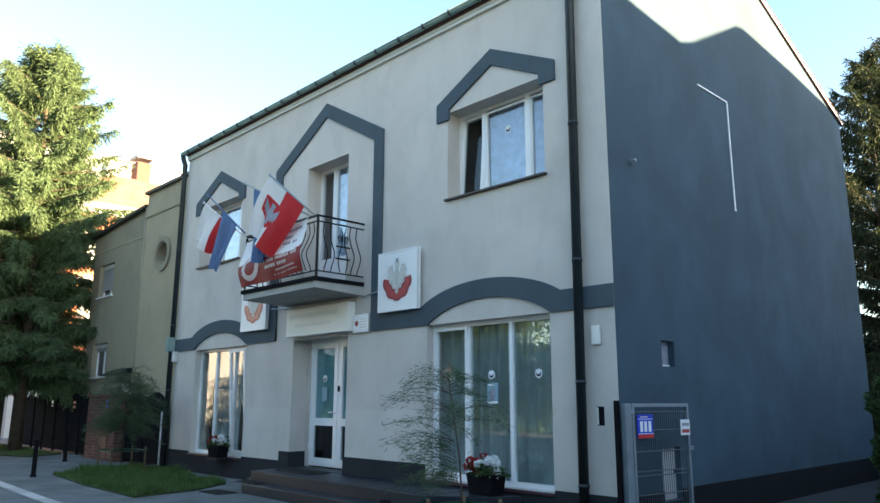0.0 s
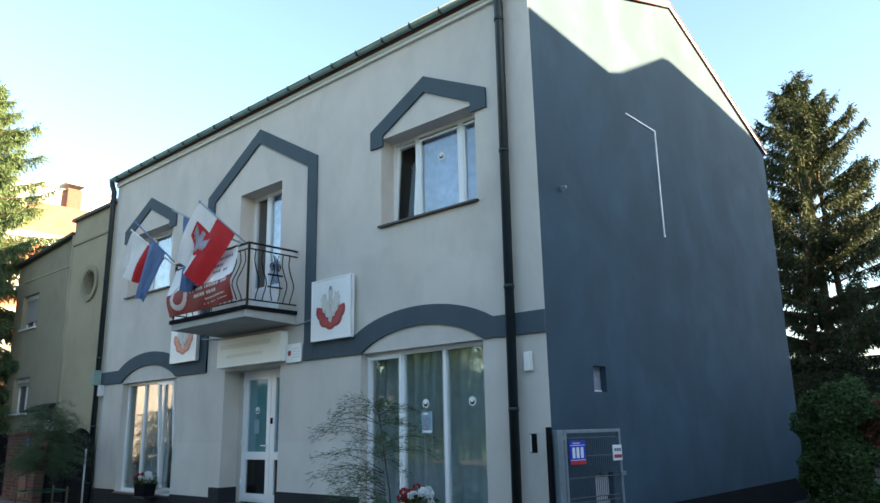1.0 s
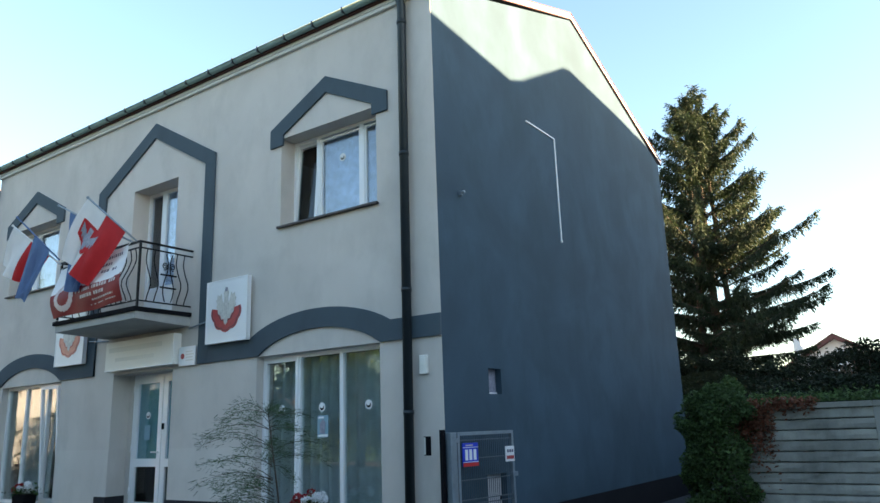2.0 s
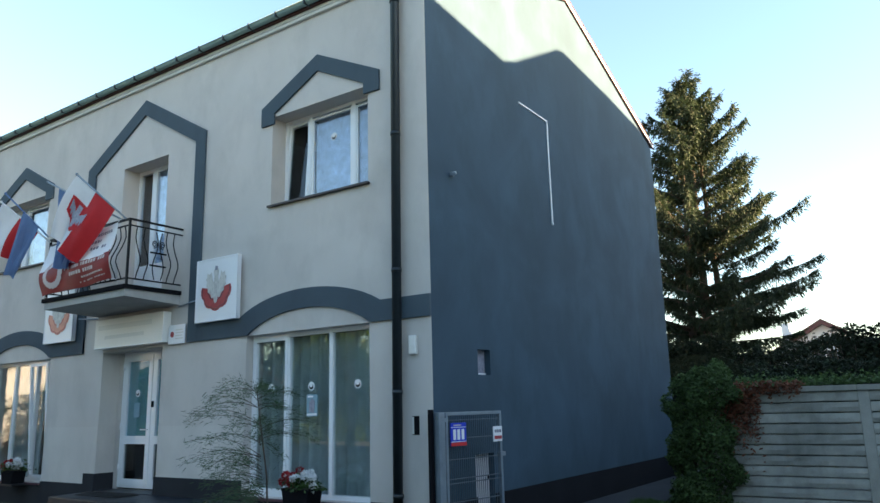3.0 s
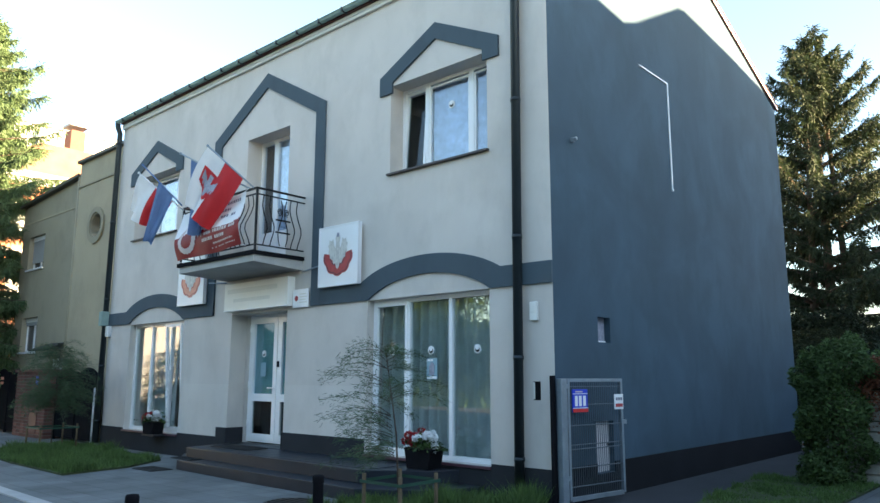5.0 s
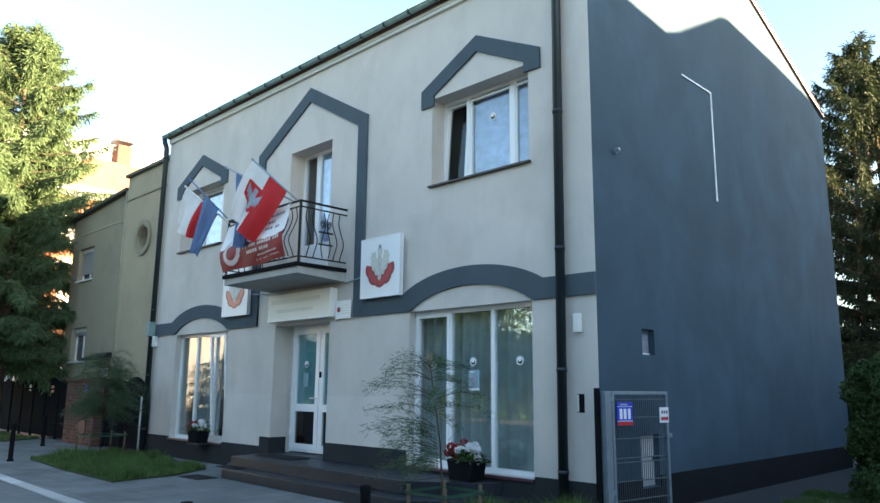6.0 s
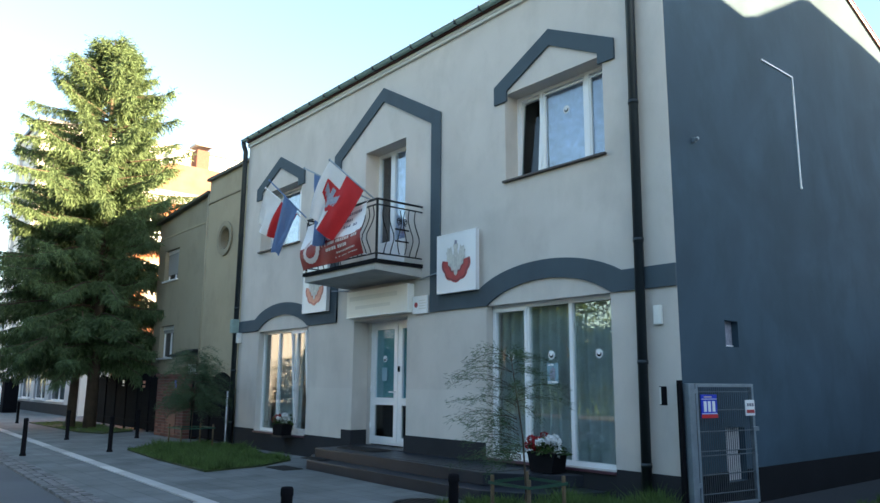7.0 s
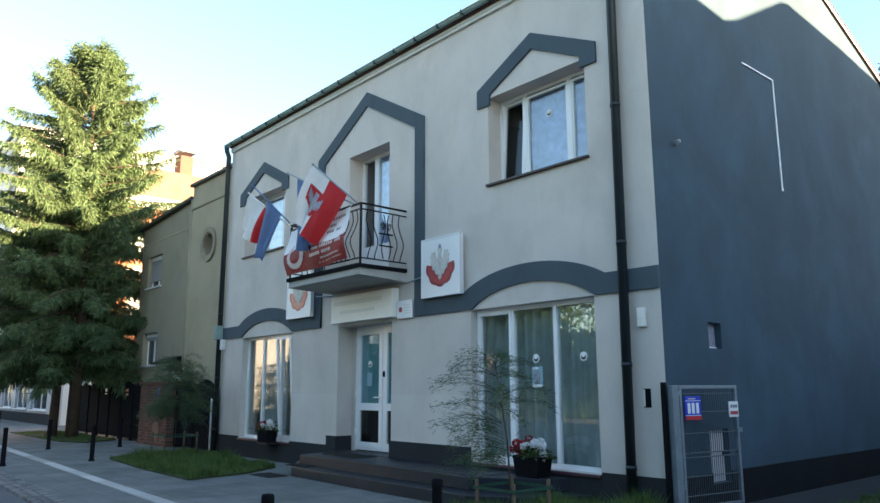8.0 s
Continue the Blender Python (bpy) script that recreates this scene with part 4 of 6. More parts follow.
def banner():
    b = thing("banner", "printed white and crimson cloth banner tied to the balcony railing", "banner", (-6.1, -1.0, 3.9))
    x0, x1 = -7.08, -5.12
    def fn(u, v):
        top = 4.32 + 0.11 * u + 0.012 * math.sin(7 * u)
        bot = 3.47 + 0.10 * u + 0.02 * math.sin(5 * u + 1)
        z = bot + (top - bot) * v
        bulge = 0.125 * math.exp(-((v - 0.35) / 0.35) ** 2)
        return Vector((x0 + (x1 - x0) * u, -0.985 - bulge - 0.018 * math.sin(9 * u + 4 * v) - 0.01 * math.sin(17 * u - 6 * v), z))
    edge = lambda u: 0.42 + 0.10 * u + 0.06 * math.sin(5.5 * u + 0.3)
    grid_sheet("white_field", fn, 60, 40, lambda u, v: v >= edge(u), M_BANWHITE, b, 0.0)
    grid_sheet("crimson_field", fn, 60, 40, lambda u, v: v < edge(u), M_BANRED, b, 0.0, "crimson lower field with pale lettering")
    sgn = 0.006
    def line(v0, v1, u0, u1, material, seed):
        rnd = random.Random(seed)
        gaps = []
        u = u0
        while u < u1:
            w = rnd.uniform(0.012, 0.03)
            gaps.append((u, min(u + w, u1)))
            u += w + (0.035 if rnd.random() < 0.16 else 0.009)
        for a, c in gaps:
            sub = lambda p, q, a=a, c=c: fn(a + (c - a) * p, v0 + (v1 - v0) * q + 0.02 * (a - 0.5))
            grid_sheet("lettering_bar", sub, 2, 2, lambda p, q: True, material, b, sgn)
    line(0.855, 0.91, 0.34, 0.96, M_INK, 1)
    line(0.73, 0.785, 0.42, 0.84, M_INK, 2)
    line(0.605, 0.66, 0.42, 0.90, M_INK, 3)
    line(0.365, 0.425, 0.36, 0.96, M_LIGHTINK, 4)
    line(0.245, 0.305, 0.44, 0.82, M_LIGHTINK, 5)
    line(0.155, 0.185, 0.62, 0.92, M_LIGHTINK, 6)
    line(0.08, 0.10, 0.58, 0.94, M_LIGHTINK, 7)
    # round pale emblem at the lower corner
    grid_sheet("emblem_ring", fn, 90, 70, lambda u, v: 0.62 < math.hypot((u - 0.2) * 2.0, (v - 0.36) * 0.92) / 0.26 < 1.0 and (v < 0.43 or abs(u - 0.2) > 0.06), M_LIGHTINK, b, sgn)
    for u, v in ((0.0, 1.0), (0.5, 1.0), (1.0, 1.0), (0.0, 0.0), (1.0, 0.0)):
        p = fn(u, v)
        part("tie", tubed([p, (p.x + 0.02, -0.95, p.z + (0.05 if v else -0.02))], 0.005, 5), M_WHITE_C, b)


banner()


def flag(label, base, tip, s0, s1, fly, cloth, pole_mat, wave, emblem=False, fly_len=1.0, group="flags on the balcony"):
    """A flag on a slanting pole; cloth: colours from the tip end of the hoist to the base end."""
    base, tip = Vector(base), Vector(tip)
    f = thing("flag", label, "flag", tuple(base), group=group)
    part("pole", tubed([base, tip], 0.014, 8), pole_mat, f)
    knob = bmesh.new()
    bmesh.ops.create_uvsphere(knob, u_segments=8, v_segments=6, radius=0.024)
    bmesh.ops.translate(knob, verts=knob.verts, vec=tip)
    part("finial", knob, pole_mat, f)
    fl = Vector(fly)
    side = (tip - base).cross(fl).normalized()
    def fn(u, v):
        h = base + (tip - base) * (s1 + (s0 - s1) * u)
        gather = (tip - base).normalized() * (-0.32 * v * v * (0.5 - u))
        w = 0.075 * v * math.sin(2 * math.pi * (1.5 * u + wave) + 1.8 * v) + 0.03 * v * math.sin(2 * math.pi * (3.1 * u + 2 * wave) - 3 * v)
        sag = Vector((0, 0, -0.10)) * v * v + Vector((0, 0, 0.05 * v * math.sin(5 * u + 6 * wave)))
        return h + fl * (fly_len * v) + gather + side * w + sag
    n = len(cloth)
    for k, (nm, m) in enumerate(cloth):
        grid_sheet(nm, fn, 28, 30, lambda u, v, k=k: k / n <= u < (k + 1) / n, m, f)
    if emblem:
        def shield(u, v):
            a, c = (u - 0.40) / 0.25, (v - 0.50) / 0.22
            return abs(c) < 1 and abs(a) < 1 and (c < 0.2 or abs(a) < 1.2 - c)
        def bird(u, v):
            a, c = (u - 0.40) / 0.21, (v - 0.52) / 0.19
            wing = 0.30 + 0.12 * math.sin(abs(a) * 22)
            return (abs(a) < 0.22 and -0.95 < c < 0.95 - 1.2 * abs(a)) or (0.18 <= abs(a) < 1 and -0.85 * abs(a) - 0.1 < c < 0.55 - wing * abs(a) * 2)
        for off in (0.006, -0.006):
            grid_sheet("emblem_shield", fn, 60, 60, shield, M_RED, f, off)
            grid_sheet("emblem_figure", fn, 60, 60, bird, M_GREYFIG, f, off * 1.8)
    return f


WHITE_RED = [("white_half", M_WHITE_C), ("red_half", M_RED)]
BLUE1 = [("blue_cloth", M_BLUE_C)]
flag("white and red flag with emblem hanging from a slanted pole", (-4.93, -0.97, 4.46), (-5.80, -1.32, 5.26), 0.22, 0.99, (-0.76, -0.16, -0.96), WHITE_RED, M_GALV, 0.15, True, 0.80)
flag("blue flag hanging limp behind the white and red one", (-5.05, -0.93, 4.46), (-6.75, -1.28, 5.33), 0.52, 0.84, (-0.10, 0.0, -0.95), BLUE1, M_GALV, 0.55, False, 1.15)
flag("white and red flag furled behind a blue flag", (-7.10, -0.97, 4.42), (-8.28, -1.28, 5.27), 0.24, 0.97, (-0.62, -0.02, -0.55), WHITE_RED, M_WHITE_C, 0.4, False, 0.85)
flag("blue flag hanging from a blue slanted pole", (-7.08, -1.02, 4.50), (-8.02, -1.34, 5.36), 0.22, 0.58, (-0.36, -0.10, -0.92), BLUE1, M_BLUE_C, 0.8, False, 0.92)


# ---------------------------------------------------------------- steps, pots, mats
def steps():
    s = thing("entrance_steps", "dark tiled entrance platform with two long steps", "steps", (-5, 0, 0))
    def slab(poly, z0, z1):
        bm = prismed(poly, "z", z0, z1)
        bmesh.ops.bevel(bm, geom=bm.edges[:], offset=0.012, segments=2, affect="EDGES", profile=0.6)
        return bm
    part("upper_step", slab([(-6.98, -0.03), (-6.86, -0.78), (-4.2, -0.86), (-2.40, -0.90), (-1.75, -0.45), (-1.45, -0.03)], 0.156, 0.32), M_STEP, s)
    part("lower_step", slab([(-7.60, -0.03), (-7.45, -0.48), (-6.62, -1.08), (-4.2, -1.19), (-2.1, -1.24), (-1.3, -0.75), (-1.05, -0.03)], 0.0, 0.155), M_STEP, s)
    part("threshold", boxed(-6.88, -5.27, -0.028, 0.325, 0.05, 0.335), M_STEP, s)
    me = mesh_of("tread_tile", boxed(0.004, 0.296, -0.126, 0.126, 0, 0.006, bevel=0.002))
    me.materials.append(M_STEP)
    for i in range(15):
        for y in (-0.652, -0.397, -0.142):
            o = new("tread_tile", me)
            o.parent = s
            o.matrix_parent_inverse = s.matrix_world.inverted()
            o.location = (-6.82 + i * 0.30, y, 0.32)
    for x0, x1, y0, y1, z in ((-6.55, -5.5, -0.52, -0.10, 0.327), (-6.9, -6.3, -1.04, -0.80, 0.156), (-7.25, -6.62, -1.52, -1.14, 0.0)):
        m = thing("door_mat", "black rubber door mat", "mat", ((x0 + x1) / 2, (y0 + y1) / 2, z))
        part("pad", boxed(x0, x1, y0, y1, z, z + 0.014, bevel=0.004), M_MATT, m)
        for k in range(int((x1 - x0) / 0.06)):
            part("ridge", boxed(x0 + 0.03 + k * 0.06, x0 + 0.06 + k * 0.06, y0 + 0.03, y1 - 0.03, z + 0.014, z + 0.019), M_MATT, m)


steps()


def leaf_cloud(count, place, size, rng, flat=0.6):
    """Small folded leaves at places that place() gives."""
    vs, fs = [], []
    for _ in range(count):
        p = Vector(place())
        s = size * rng.uniform(0.6, 1.35)
        d = Vector((rng.gauss(0, 1), rng.gauss(0, 1), rng.gauss(0, flat))).normalized()
        u = d.cross(Vector((rng.gauss(0, 1), rng.gauss(0, 1), rng.gauss(0, 1)))).normalized()
        i = len(vs)
        vs += [p - d * s, p + u * s * 0.45, p + d * s, p - u * s * 0.45]
        fs.append((i, i + 1, i + 2, i + 3))
    return [tuple(v) for v in vs], fs


def flower_pot(x, y, z, scale, seed):
    rng = random.Random(seed)
    f = thing("flower_planter", "black planter with red and white geraniums before the shop window", "planter", (x, y, z), group="planters by the shop windows")
    bm = bmesh.new()
    w, d, h = 0.30 * scale, 0.17 * scale, 0.30 * scale
    prism(bm, [(-w * 0.8, 0), (w * 0.8, 0), (w, h), (w + 0.015, h), (w + 0.015, h + 0.025), (-w - 0.015, h + 0.025), (-w - 0.015, h), (-w, h)], "y", -d, d)
    bmesh.ops.translate(bm, verts=bm.verts, vec=(x, y, z))
    part("pot", bm, M_BLACK, f)
    part("soil", boxed(x - w * 0.96, x + w * 0.96, y - d * 0.9, y + d * 0.9, z + h, z + h + 0.035), M_SOIL, f)
    leaf = lambda: (x + rng.gauss(0, w * 0.55), y + rng.gauss(0, d * 0.7), z + h + abs(rng.gauss(0.08, 0.07)) * scale)
    v, fc = leaf_cloud(420, leaf, 0.035, rng)
    quads_object("foliage", v, fc, M_LEAF, f)
    heads = []
    for k in range(20):
        hx = -1 + 2 * (k + 0.5) / 20
        heads.append((x + hx * w * 1.0 + rng.uniform(-0.02, 0.02), y + rng.uniform(-d * 1.1, d * 0.4), z + h + rng.uniform(0.08, 0.33) * scale - 0.10 * hx * hx * scale, hx))
    for hx, hy, hz, k in heads:
        red = k < -0.25 + rng.uniform(-0.25, 0.25)
        r = 0.062 * scale
        pl = lambda: tuple(Vector((hx, hy, hz)) + Vector((rng.gauss(0, 1), rng.gauss(0, 1), rng.gauss(0, 0.8))).normalized() * r)
        v, fc = leaf_cloud(70, pl, 0.024, rng, 1.0)
        quads_object("bloom", v, fc, M_PETAL_R if red else M_PETAL_W, f)
        part("stalk", tubed([(hx, hy, z + h), (hx, hy, hz)], 0.004, 4), M_LEAF, f)


flower_pot(-1.88, -0.24, 0.326, 0.76, 5)
flower_pot(-9.22, -0.18, 0.385, 0.70, 9)
lg = part("planter_shelf", boxed(-9.44, -9.0, -0.30, -0.026, 0.345, 0.385, bevel=0.006), M_EDGE)
tagged(lg, "narrow dark metal shelf under the planter", "shelf", kind="structure")


# ---------------------------------------------------------------- open gate leaf by the gable
def gate():
    g = thing("metal_gate", "open galvanised steel mesh gate leaf beside the gable wall", "gate", (0.1, 0.1, 0))
    part("wall_post", boxed(0.012, 0.06, -0.13, -0.075, 0.0, 1.51, bevel=0.004), M_BLACK, g, "black hinge post at the corner")
    a = Vector((0.110, -0.03, 0))
    b = Vector((0.275, 1.09, 0))
    d = (b - a).normalized()
    L = (b - a).length
    ang = math.atan2(d.y, d.x)
    m = Matrix.Translation(a) @ Matrix.Rotation(ang, 4, "Z")
    def bx(*q, bevel=0.004):
        bm = boxed(*q, bevel=bevel)
        bmesh.ops.transform(bm, matrix=m, verts=bm.verts)
        return bm
    part("hinge_post", bx(-0.05, 0.05, -0.04, 0.04, 0.0, 1.475, bevel=0.008), M_GALV, g)
    part("stile", bx(0.085, 0.125, -0.02, 0.02, 0.10, 1.475), M_GALV, g)
    part("stile", bx(L - 0.04, L, -0.02, 0.02, 0.10, 1.475), M_GALV, g)
    part("top_rail", bx(0.125, L - 0.04, -0.02, 0.02, 1.435, 1.475), M_GALV, g)
    part("bottom_rail", bx(0.125, L - 0.04, -0.02, 0.02, 0.08, 0.13), M_GALV, g)
    for z in (0.32, 1.36):
        part("hinge", bx(0.04, 0.1, -0.035, 0.0, z, z + 0.05), M_GALV, g)
    n = 26
    for i in range(1, n):
        x = 0.125 + (L - 0.165) * i / n
        part("mesh_wire", bx(x - 0.0018, x + 0.0018, -0.005, 0.002, 0.13, 1.435, bevel=0), M_MESH, g)
    for z in (0.24, 0.45, 0.66, 0.71, 0.93, 1.17, 1.38):
        part("mesh_fold", bx(0.125, L - 0.04, -0.014, 0.004, z - 0.006, z + 0.006), M_MESH, g)
    part("latch", bx(L - 0.05, L + 0.05, -0.03, 0.03, 0.92, 0.97), M_GALV, g)
    s = thing("number_plate", "blue enamel house number plate on the gate", "sign", tuple(m @ Vector((0.25, -0.04, 1.2))))
    part("plate", bx(0.150, 0.425, -0.036, -0.024, 1.085, 1.35, bevel=0.003), M_PLATE, s)
    part("red_strip", bx(0.150, 0.425, -0.040, -0.036, 1.085, 1.125, bevel=0), M_PLATE_R, s)
    part("rule", bx(0.155, 0.420, -0.040, -0.036, 1.130, 1.137, bevel=0), M_SIGN, s)
    part("rule", bx(0.155, 0.420, -0.040, -0.036, 1.295, 1.302, bevel=0), M_SIGN, s)
    for x in (0.190, 0.262, 0.338):
        part("plain_bar", bx(x, x + 0.046, -0.041, -0.036, 1.155, 1.275, bevel=0), M_SIGN, s)
    part("plain_bar", bx(0.20, 0.33, -0.040, -0.036, 1.315, 1.33, bevel=0), M_LIGHTINK, s)
    t = thing("warning_plate", "small white notice plate with red strip on the gate", "sign", tuple(m @ Vector((L - 0.1, -0.04, 1.2))))
    part("plate", bx(L - 0.19, L - 0.015, -0.036, -0.026, 1.10, 1.285, bevel=0.003), M_SIGN, t)
    part("red_strip", bx(L - 0.17, L - 0.03, -0.040, -0.036, 1.13, 1.17, bevel=0), M_REDPRINT, t)
    for k in range(3):
        part("plain_bar", bx(L - 0.16 + 0.045 * k, L - 0.13 + 0.045 * k, -0.040, -0.036, 1.21, 1.245, bevel=0), M_INK, t)


gate()


# ---------------------------------------------------------------- street furniture and planting
def bollard(x, y, h=0.73):
    b = thing("bollard", "black tapered cast-iron street bollard", "bollard", (x, y, 0), group="street bollards")
    bm = bmesh.new()
    prof = [(0.06, 0.0), (0.06, 0.03), (0.046, 0.05), (0.044, h * 0.55), (0.041, h - 0.07), (0.046, h - 0.06), (0.046, h - 0.02), (0.04, h - 0.004), (0.02, h)]
    rings = [[bm.verts.new((x + r * math.cos(2 * math.pi * k / 14), y + r * math.sin(2 * math.pi * k / 14), z)) for k in range(14)] for r, z in prof]
    for a, c in zip(rings, rings[1:]):
        for k in range(14):
            f = bm.faces.new((a[k], a[(k + 1) % 14], c[(k + 1) % 14], c[k]))
            f.smooth = True
    bm.faces.new(rings[-1])
    part("post", bm, M_BLACK, b)
    return b


for bx_, by_ in ((0.0, -5.05), (0.12, -3.60), (-11.9, -4.40), (-11.8, -2.80), (-15.4, -1.09), (-24.8, -2.15), (-15.8, -4.28), (-15.8, -2.68)):
    bollard(bx_, by_)


def thin_post(x, y, h):
    p = thing("steel_post", "thin dark steel post at the edge of the tree bed", "post", (x, y, 0))
    part("tube", tubed([(x, y, 0.0), (x, y, h)], 0.035, 10), M_BLACK, p)
    part("cap", tubed([(x, y, h), (x, y, h + 0.02)], 0.04, 10), M_BLACK, p)
    part("base_plate", boxed(x - 0.09, x + 0.09, y - 0.09, y + 0.09, 0.0, 0.015, bevel=0.003), M_BLACK, p)


thin_post(-20.9, -1.43, 1.8)


def manhole(x, y):
    t = thing("manhole_cover", "round dark iron manhole cover in the pavement", "manhole", (x, y, 0))
    bm = bmesh.new()
    bmesh.ops.create_cone(bm, cap_ends=True, segments=32, radius1=0.34, radius2=0.34, depth=0.012)
    bmesh.ops.translate(bm, verts=bm.verts, vec=(x, y, 0.006))
    part("lid", bm, M_IRON, t)
    for k in range(-3, 4):
        w = math.sqrt(0.3 ** 2 - (k * 0.08) ** 2)
        part("rib", boxed(x - w, x + w, y + k * 0.08 - 0.012, y + k * 0.08 + 0.012, 0.012, 0.018), M_IRON, t)


manhole(-2.58, -1.80)


def grass_patch(name, poly, count, height, seed, label):
    """A bed of soil with blades inside the polygon."""
    rng = random.Random(seed)
    g = thing(name, label, "grass", (poly[0][0], poly[0][1], 0), kind="stuff")
    part("turf", prismed(poly, "z", 0.002, 0.03), M_LAWN, g)
    xs, ys = [p[0] for p in poly], [p[1] for p in poly]
    def inside(x, y):
        c = False
        for (xa, ya), (xb, yb) in zip(poly, poly[1:] + poly[:1]):
            if (ya > y) != (yb > y) and x < (xb - xa) * (y - ya) / (yb - ya) + xa:
                c = not c
        return c
    vs, fs = [], []
    while len(fs) < count:
        x, y = rng.uniform(min(xs), max(xs)), rng.uniform(min(ys), max(ys))
        if not inside(x, y):
            continue
        tuft = 0.55 + 1.1 * noise.noise(Vector((x * 1.5, y * 1.5, seed))) + 0.5 * noise.noise(Vector((x * 5, y * 5, seed)))
        h = height * max(0.25, tuft) * rng.uniform(0.6, 1.4)
        a = rng.uniform(0, 6.28)
        w = rng.uniform(0.005, 0.012)
        lx, ly = rng.gauss(0, 0.4) * h, rng.gauss(0, 0.4) * h
        i = len(vs)
        vs += [(x - w * math.cos(a), y - w * math.sin(a), 0.02), (x + w * math.cos(a), y + w * math.sin(a), 0.02), (x + lx, y + ly, 0.02 + h)]
        fs.append((i, i + 1, i + 2))
    ob = quads_object("blades", vs, fs, M_GRASS, g)


grass_patch("grass_bed", [(-11.95, -2.40), (-9.5, -2.60), (-7.18, -2.64), (-7.4, -1.5), (-8.0, -0.62), (-12.6, -0.35)], 30000, 0.14, 1, "unmown green grass bed beside the entrance")
grass_patch("grass_bed", [(-1.95, -2.3), (0.15, -2.3), (-0.05, -0.12), (-1.05, -0.12), (-1.12, -1.2), (-1.95, -1.25)], 17000, 0.2, 2, "overgrown grass bed under the shop window")
grass_patch("grass_bed", [(1.15, 0.5), (2.35, 0.3), (2.35, 4.5), (0.75, 4.4)], 12000, 0.07, 3, "dim strip of lawn beside the passage")
grass_patch("grass_bed", [(-24.6, -1.8), (-18.6, -1.75), (-17.5, -1.35), (-18.2, -0.3), (-24.6, -0.3)], 9000, 0.06, 4, "thin dry grass under the conifer")


def sapling(x, y, h, spread, count, seed, label, lean=(0, 0), pen=0.42, bias=None, droop=0.75, blade=0.004):
    """A thin young tree with feathery arching twigs, staked and banded."""
    rng = random.Random(seed)
    t = thing("sapling", label, "tree", (x, y, 0), group="staked saplings")
    stem = bmesh.new()
    tube(stem, [(x, y, 0), (x + lean[0] * 0.4, y, h * 0.5), (x + lean[0], y + lean[1], h)], 0.014, 6, 0.004)
    part("trunk", stem, M_BARK, t)
    tw = bmesh.new()
    vs, fs = [], []
    for k in range(count):
        s = rng.uniform(0.38, 0.97) if rng.random() < 0.6 else rng.uniform(0.36, 0.6)
        a = rng.uniform(0, 2 * math.pi) if bias is None or rng.random() < 0.4 else rng.gauss(bias, 0.8)
        L = spread * rng.uniform(0.45, 1.0) * (1.15 - 0.5 * abs(s - 0.65))
        if bias is not None and math.cos(a - bias) < 0.2:
            s, L = rng.uniform(0.62, 0.97), L * 0.7
        o = Vector((x + lean[0] * s, y + lean[1] * s, h * s))
        rise = rng.uniform(0.25, 0.75)
        pts = []
        for q in range(9):
            u = q / 8
            pts.append(o + Vector((math.cos(a) * L * u, math.sin(a) * L * u, L * (rise * u - droop * u * u))))
        tube(tw, pts, 0.004, 4, 0.0012, caps=False)
        for q in range(2, 9):
            for _ in range(15):
                p = pts[q] + Vector((rng.gauss(0, 0.03), rng.gauss(0, 0.03), rng.gauss(0, 0.03)))
                d = (pts[q] - pts[q - 1]).normalized() + Vector((rng.gauss(0, 0.7), rng.gauss(0, 0.7), rng.gauss(0, 0.5)))
                d.normalize()
                w = d.cross(Vector((rng.gauss(0, 1), rng.gauss(0, 1), 0.3))).normalized()
                l = rng.uniform(0.025, 0.07)
                i = len(vs)
                vs += [tuple(p - w * blade), tuple(p + w * blade), tuple(p + d * l + w * blade * 0.5), tuple(p + d * l - w * blade * 0.5)]
                fs.append((i, i + 1, i + 2, i + 3))
    part("twig_mass", tw, M_BARK, t)
    quads_object("leaves", vs, fs, M_LEAF_SAP, t)
    for sx, sy in ((-pen, -pen), (pen, -pen), (pen, pen), (-pen, pen)):
        part("stake", tubed([(x + sx, y + sy, 0), (x + sx, y + sy, 0.52)], 0.020, 8), M_STAKE, t)
    for x0, x1, y0, y1 in ((-pen - 0.03, pen + 0.03, -pen - 0.035, -pen - 0.03), (-pen - 0.03, pen + 0.03, pen + 0.03, pen + 0.035), (-pen - 0.035, -pen - 0.03, -pen - 0.03, pen + 0.03), (pen + 0.03, pen + 0.035, -pen - 0.03, pen + 0.03)):
        part("band", boxed(x + x0, x + x1, y + y0, y + y1, 0.43, 0.46), M_NET, t)


sapling(-0.66, -1.90, 1.80, 0.72, 44, 21, "thin staked sapling with feathery grey-green twigs", (-0.16, -0.08), 0.26, -2.25, 0.5, 0.0026)
sapling(-11.75, -1.1, 2.15, 0.78, 210, 33, "bushy staked sapling beside the brick pillar", (0.1, 0.0), 0.36, None, 0.6, 0.0032)


